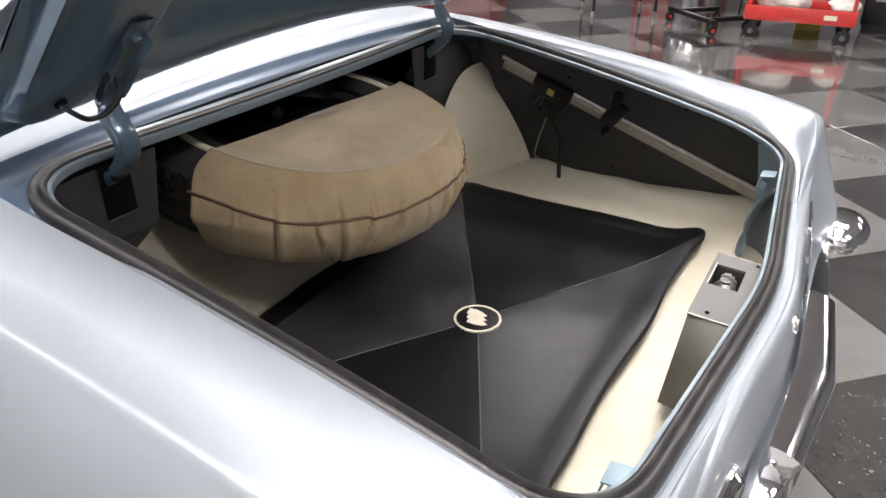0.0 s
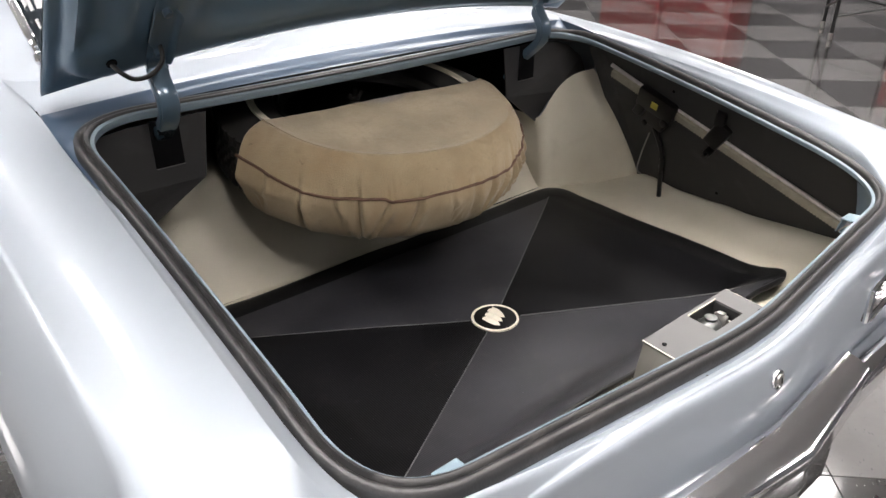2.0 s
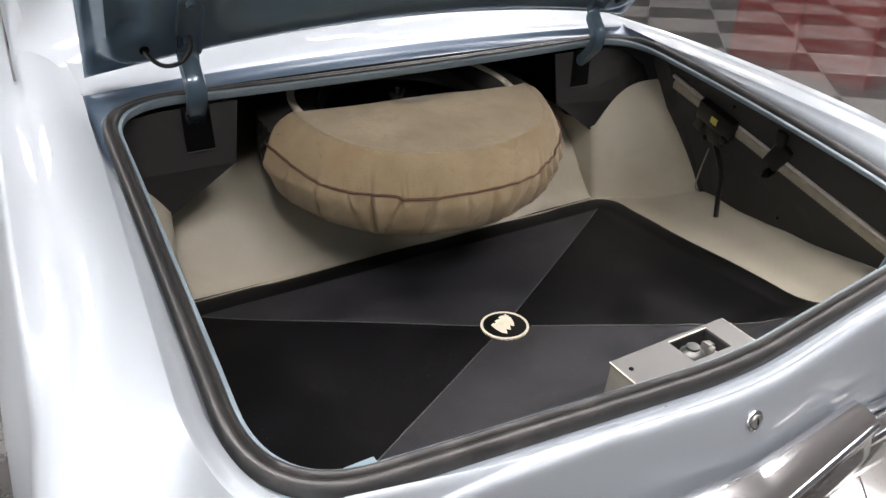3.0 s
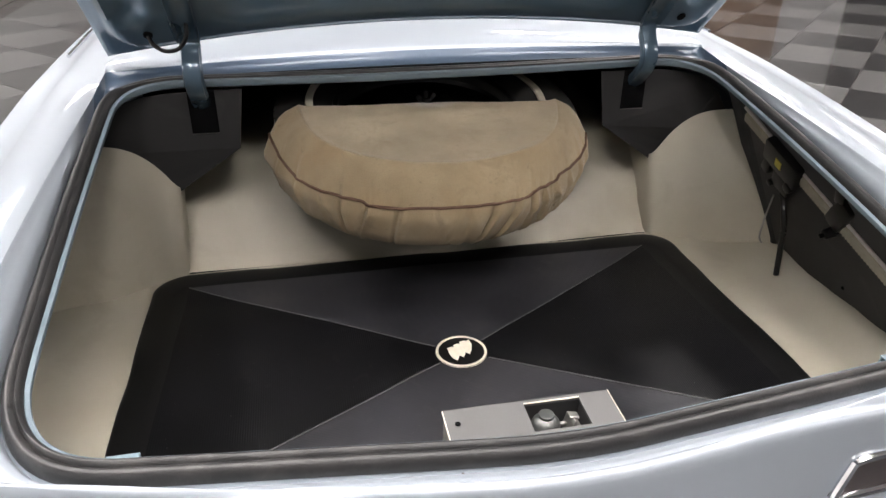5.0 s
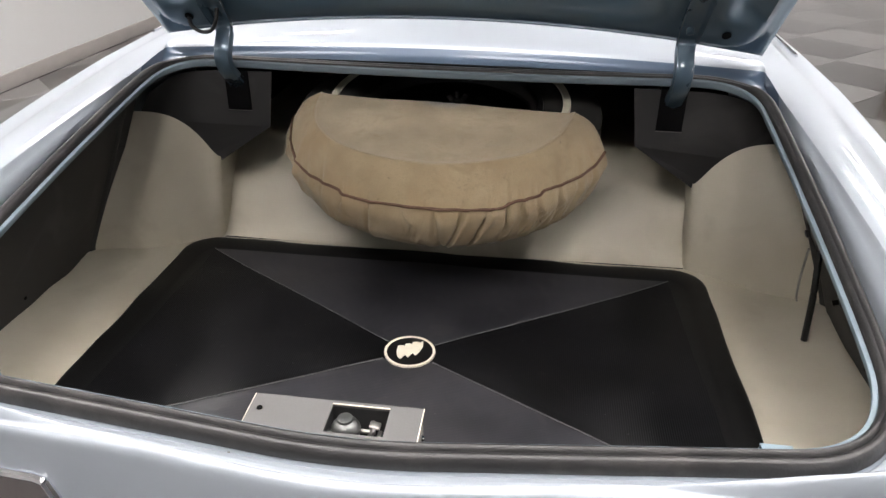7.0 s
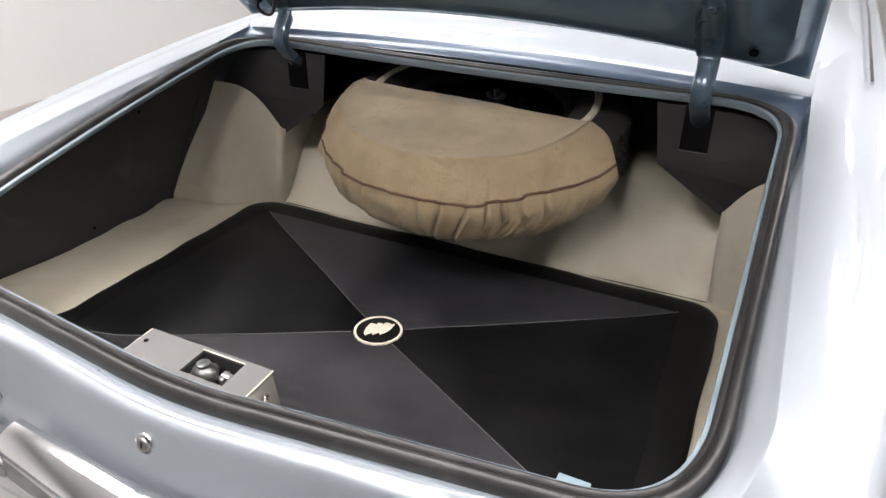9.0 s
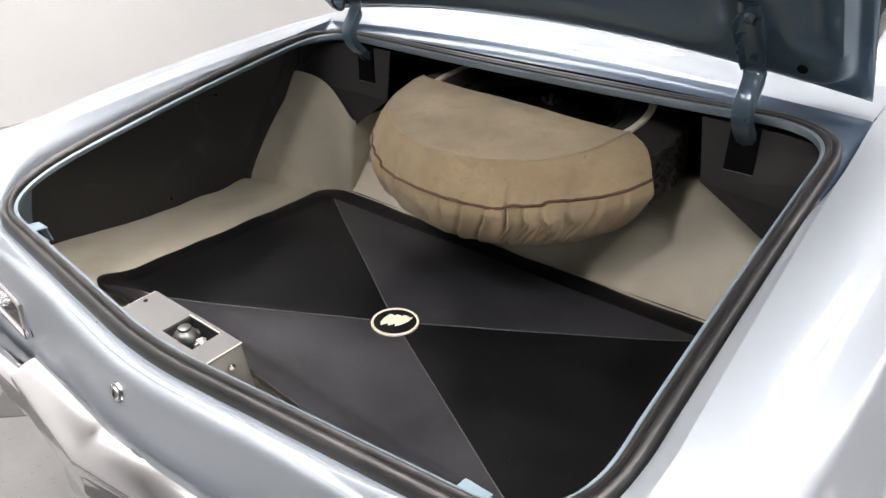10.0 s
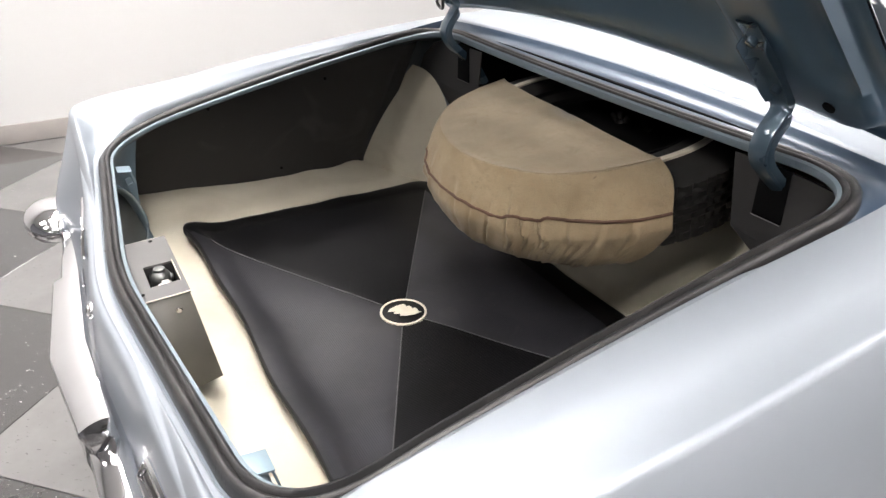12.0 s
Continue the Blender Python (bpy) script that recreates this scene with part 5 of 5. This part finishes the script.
# ---- beyond the car ----
def cart():
    ct = thing("tool_cart", "low red wheeled cart loaded with white cloths", "cart")
    ct.matrix_basis = pose(6.03, -0.37, FLOOR, 0, 0, 4) @ Matrix.Scale(1.09, 4)
    tray = part("tray", join_bm(box_bm((0.45, 0.78, 0.02), (0, 0, 0.155), 0.004), box_bm((0.02, 0.78, 0.11), (-0.225, 0, 0.20), 0.004), box_bm((0.02, 0.78, 0.11), (0.225, 0, 0.20), 0.004), box_bm((0.45, 0.02, 0.11), (0, -0.39, 0.20), 0.004), box_bm((0.45, 0.02, 0.11), (0, 0.39, 0.20), 0.004)), RED, ct, "red enamelled tray")
    part("plate", box_bm((0.003, 0.09, 0.035), (-0.237, -0.22, 0.20), 0.001), CREAM, tray)
    for x in (-0.2, 0.2):
        for y in (-0.37, 0.37):
            part("post", box_bm((0.025, 0.025, 0.9), (x, y, 0.60), 0.004), RED, ct)
            c = part("caster", join_bm(cyl_bm(0.055, 0.03, (x, y * 0.9, 0.055), turn=(0, 90, 0), bevel=0.006), box_bm((0.04, 0.03, 0.06), (x, y * 0.9, 0.115), 0.004)), BLACKPLASTIC, ct, "black caster")
            part("hub", cyl_bm(0.022, 0.034, (x, y * 0.9, 0.055), turn=(0, 90, 0), bevel=0.004), GREYBOX, c)
    part("upper_tray", box_bm((0.45, 0.78, 0.10), (0, 0, 0.98), 0.006), RED, ct)


def cloth(name, at, size, seed, label):
    bm = bmesh.new()
    bmesh.ops.create_icosphere(bm, subdivisions=4, radius=1)
    for v in bm.verts:
        p = v.co.copy()
        k = 1 + 0.25 * noise.noise(p * 1.6 + Vector((seed, 0, 0))) + 0.08 * noise.noise(p * 5 + Vector((0, seed, 0)))
        v.co = Vector((at[0] + p.x * size[0] * k, at[1] + p.y * size[1] * k, at[2] + max(p.z, -0.75) * size[2] * k))
    tagged(part(name, bm, WHITECLOTH, None, "", sharp=180), label, "cloth")


cart()
cloth("cloth", (6.01, -0.215, FLOOR + 0.327), (0.20, 0.22, 0.13), 3, "crumpled white cloth bundle lying in the red cart")
cloth("cloth", (5.94, -0.70, FLOOR + 0.305), (0.13, 0.11, 0.065), 8, "crumpled white cloth hanging over the red cart")


def work_table():
    wt = thing("work_table", "black steel work table on four braced legs", "table")
    corners = [Vector((5.91, 1.46, 0)), Vector((6.22, 0.94, 0)), Vector((6.70, 1.23, 0)), Vector((6.39, 1.75, 0))]
    mid = sum(corners, Vector()) / 4
    wt.matrix_basis = pose(mid.x, mid.y, FLOOR, 0, 0, 0)
    local = [c - mid for c in corners]
    for c in local:
        leg = part("leg", box_bm((0.032, 0.032, 0.80), (c.x, c.y, 0.46), 0.004, turn=(0, 0, -61)), BLACKPLASTIC, wt)
        part("foot", cyl_bm(0.020, 0.060, (c.x, c.y, 0.030), seg=16, bevel=0.006), STEEL, leg, "steel levelling foot")
    for a, b in ((0, 1), (1, 2), (2, 3), (3, 0)):
        tube("brace", [local[a] + Vector((0, 0, 0.20)), (local[a] + local[b]) / 2 + Vector((0, 0, 0.27)), local[b] + Vector((0, 0, 0.34))], 0.010, BLACKPLASTIC, wt)
    part("tabletop", box_bm((0.66, 0.60, 0.04), (0, 0, 0.88), 0.006, turn=(0, 0, -61)), STEEL, wt, "worn steel tabletop")


def rolling_stand():
    rs = thing("rolling_stand", "low black steel stand on casters with a rung rack", "stand")
    rs.matrix_basis = pose(5.91, 0.52, FLOOR, 0, 0, 47)
    part("base_bar", box_bm((0.72, 0.05, 0.04), (0, 0, 0.115), 0.006), BLACKPLASTIC, rs)
    part("cross_bar", box_bm((0.045, 0.46, 0.04), (-0.26, -0.20, 0.118), 0.006), BLACKPLASTIC, rs)
    part("cross_bar", box_bm((0.045, 0.46, 0.04), (0.20, -0.20, 0.118), 0.006), BLACKPLASTIC, rs)
    for x, y in ((-0.34, 0.0), (0.34, 0.0), (-0.26, -0.41), (0.20, -0.41)):
        c = part("caster", join_bm(cyl_bm(0.045, 0.028, (x, y, 0.045), turn=(0, 90, 0), bevel=0.006), box_bm((0.036, 0.030, 0.05), (x, y, 0.085), 0.004)), BLACKPLASTIC, rs, "black caster")
        part("hub", cyl_bm(0.020, 0.032, (x, y, 0.045), turn=(0, 90, 0), bevel=0.003), RED, c, "red caster hub")
    rack = part("rack_post", join_bm(box_bm((0.016, 0.016, 0.52), (-0.30, -0.36, 0.39), 0.003), box_bm((0.016, 0.016, 0.52), (-0.20, -0.36, 0.39), 0.003)), BLACKPLASTIC, rs)
    for k in range(6):
        part("rung", cyl_bm(0.005, 0.09, (-0.25, -0.36, 0.20 + 0.08 * k), turn=(0, 90, 0), seg=10), BLACKPLASTIC, rack)


def steel_drum():
    dr = thing("steel_drum", "shiny stainless steel drum standing on the floor", "drum")
    dr.matrix_basis = pose(6.98, 0.74, FLOOR)
    r = 0.26
    prof = [(0.0, 0.0), (r - 0.01, 0.0), (r, 0.012), (r, 0.28), (r + 0.006, 0.29), (r, 0.30), (r, 0.58), (r + 0.006, 0.59), (r, 0.60), (r, 0.84), (r + 0.008, 0.85), (r - 0.006, 0.86), (r - 0.012, 0.82), (0.0, 0.82)]
    sheet("shell", [[(q * math.cos(2 * math.pi * k / 48), q * math.sin(2 * math.pi * k / 48), z) for k in range(48)] for q, z in prof], DRUMSTEEL, dr, "brushed stainless shell", close_u=True)


def cabinet(name, at, size, turn, mat, label, drawers):
    """Cabinet on a plinth with a column of drawers, each with a bar handle."""
    cb = thing(name, label, "cabinet")
    cb.matrix_basis = pose(at[0], at[1], FLOOR, 0, 0, turn)
    w, d, h = size
    part("plinth", box_bm((w - 0.04, d - 0.06, 0.08), (0, 0.01, 0.04), 0.004), BLACKPLASTIC, cb)
    part("body", box_bm((w, d, h - 0.08), (0, 0, 0.08 + (h - 0.08) / 2), 0.008), mat, cb)
    step = (h - 0.14) / drawers
    for k in range(drawers):
        z = 0.11 + step * (k + 0.5)
        dw = part("drawer", box_bm((w - 0.05, 0.018, step - 0.016), (0, -d / 2 - 0.008, z), 0.004), mat, cb)
        part("handle", box_bm((w - 0.16, 0.014, 0.018), (0, -d / 2 - 0.022, z + step * 0.32), 0.004), STEEL, dw, "steel bar handle")


DRUMSTEEL = material("drum_steel", (0.62, 0.62, 0.64), 0.16, metal=1.0, var=0.06, scale=6, rough_var=0.06)
DEEPRED = material("deep_red_enamel", (0.20, 0.012, 0.012), 0.35, var=0.1)
BROWNWOOD = material("brown_wood", (0.30, 0.20, 0.14), 0.4, var=0.2, scale=3, fine=60)
work_table()
rolling_stand()
steel_drum()
cabinet("black_cabinet", (6.75, -1.38), (1.10, 0.60, 1.25), -90, BLACKPLASTIC, "tall black drawer cabinet standing behind the red cart", 5)
# Unseen; added for the red and brown mirrored in the floor tiles.
for y in (1.5, 4.9, 6.1):
    cabinet("tool_chest", (9.62, y), (1.15, 0.60, 1.40), -90, DEEPRED, "unseen red enamelled tool chest, added for the red reflected in the floor", 7)
cabinet("wooden_cabinet", (7.0, 10.55), (2.4, 0.55, 2.3), 0, BROWNWOOD, "unseen brown wooden cabinet, added for the brown reflected in the floor", 4)
crate = thing("crate", "small yellow plastic crate on the floor", "crate")
crate.matrix_basis = pose(6.47, -0.42, FLOOR, 0, 0, 6)
part("base", box_bm((0.26, 0.20, 0.012), (0, 0, 0.008), 0.003), YELLOW, crate)
for x, y, w, d in ((0, -0.10, 0.26, 0.012), (0, 0.10, 0.26, 0.012), (-0.124, 0, 0.012, 0.19), (0.124, 0, 0.012, 0.19)):
    part("side", box_bm((w, d, 0.13), (x, y, 0.078), 0.004), YELLOW, crate)
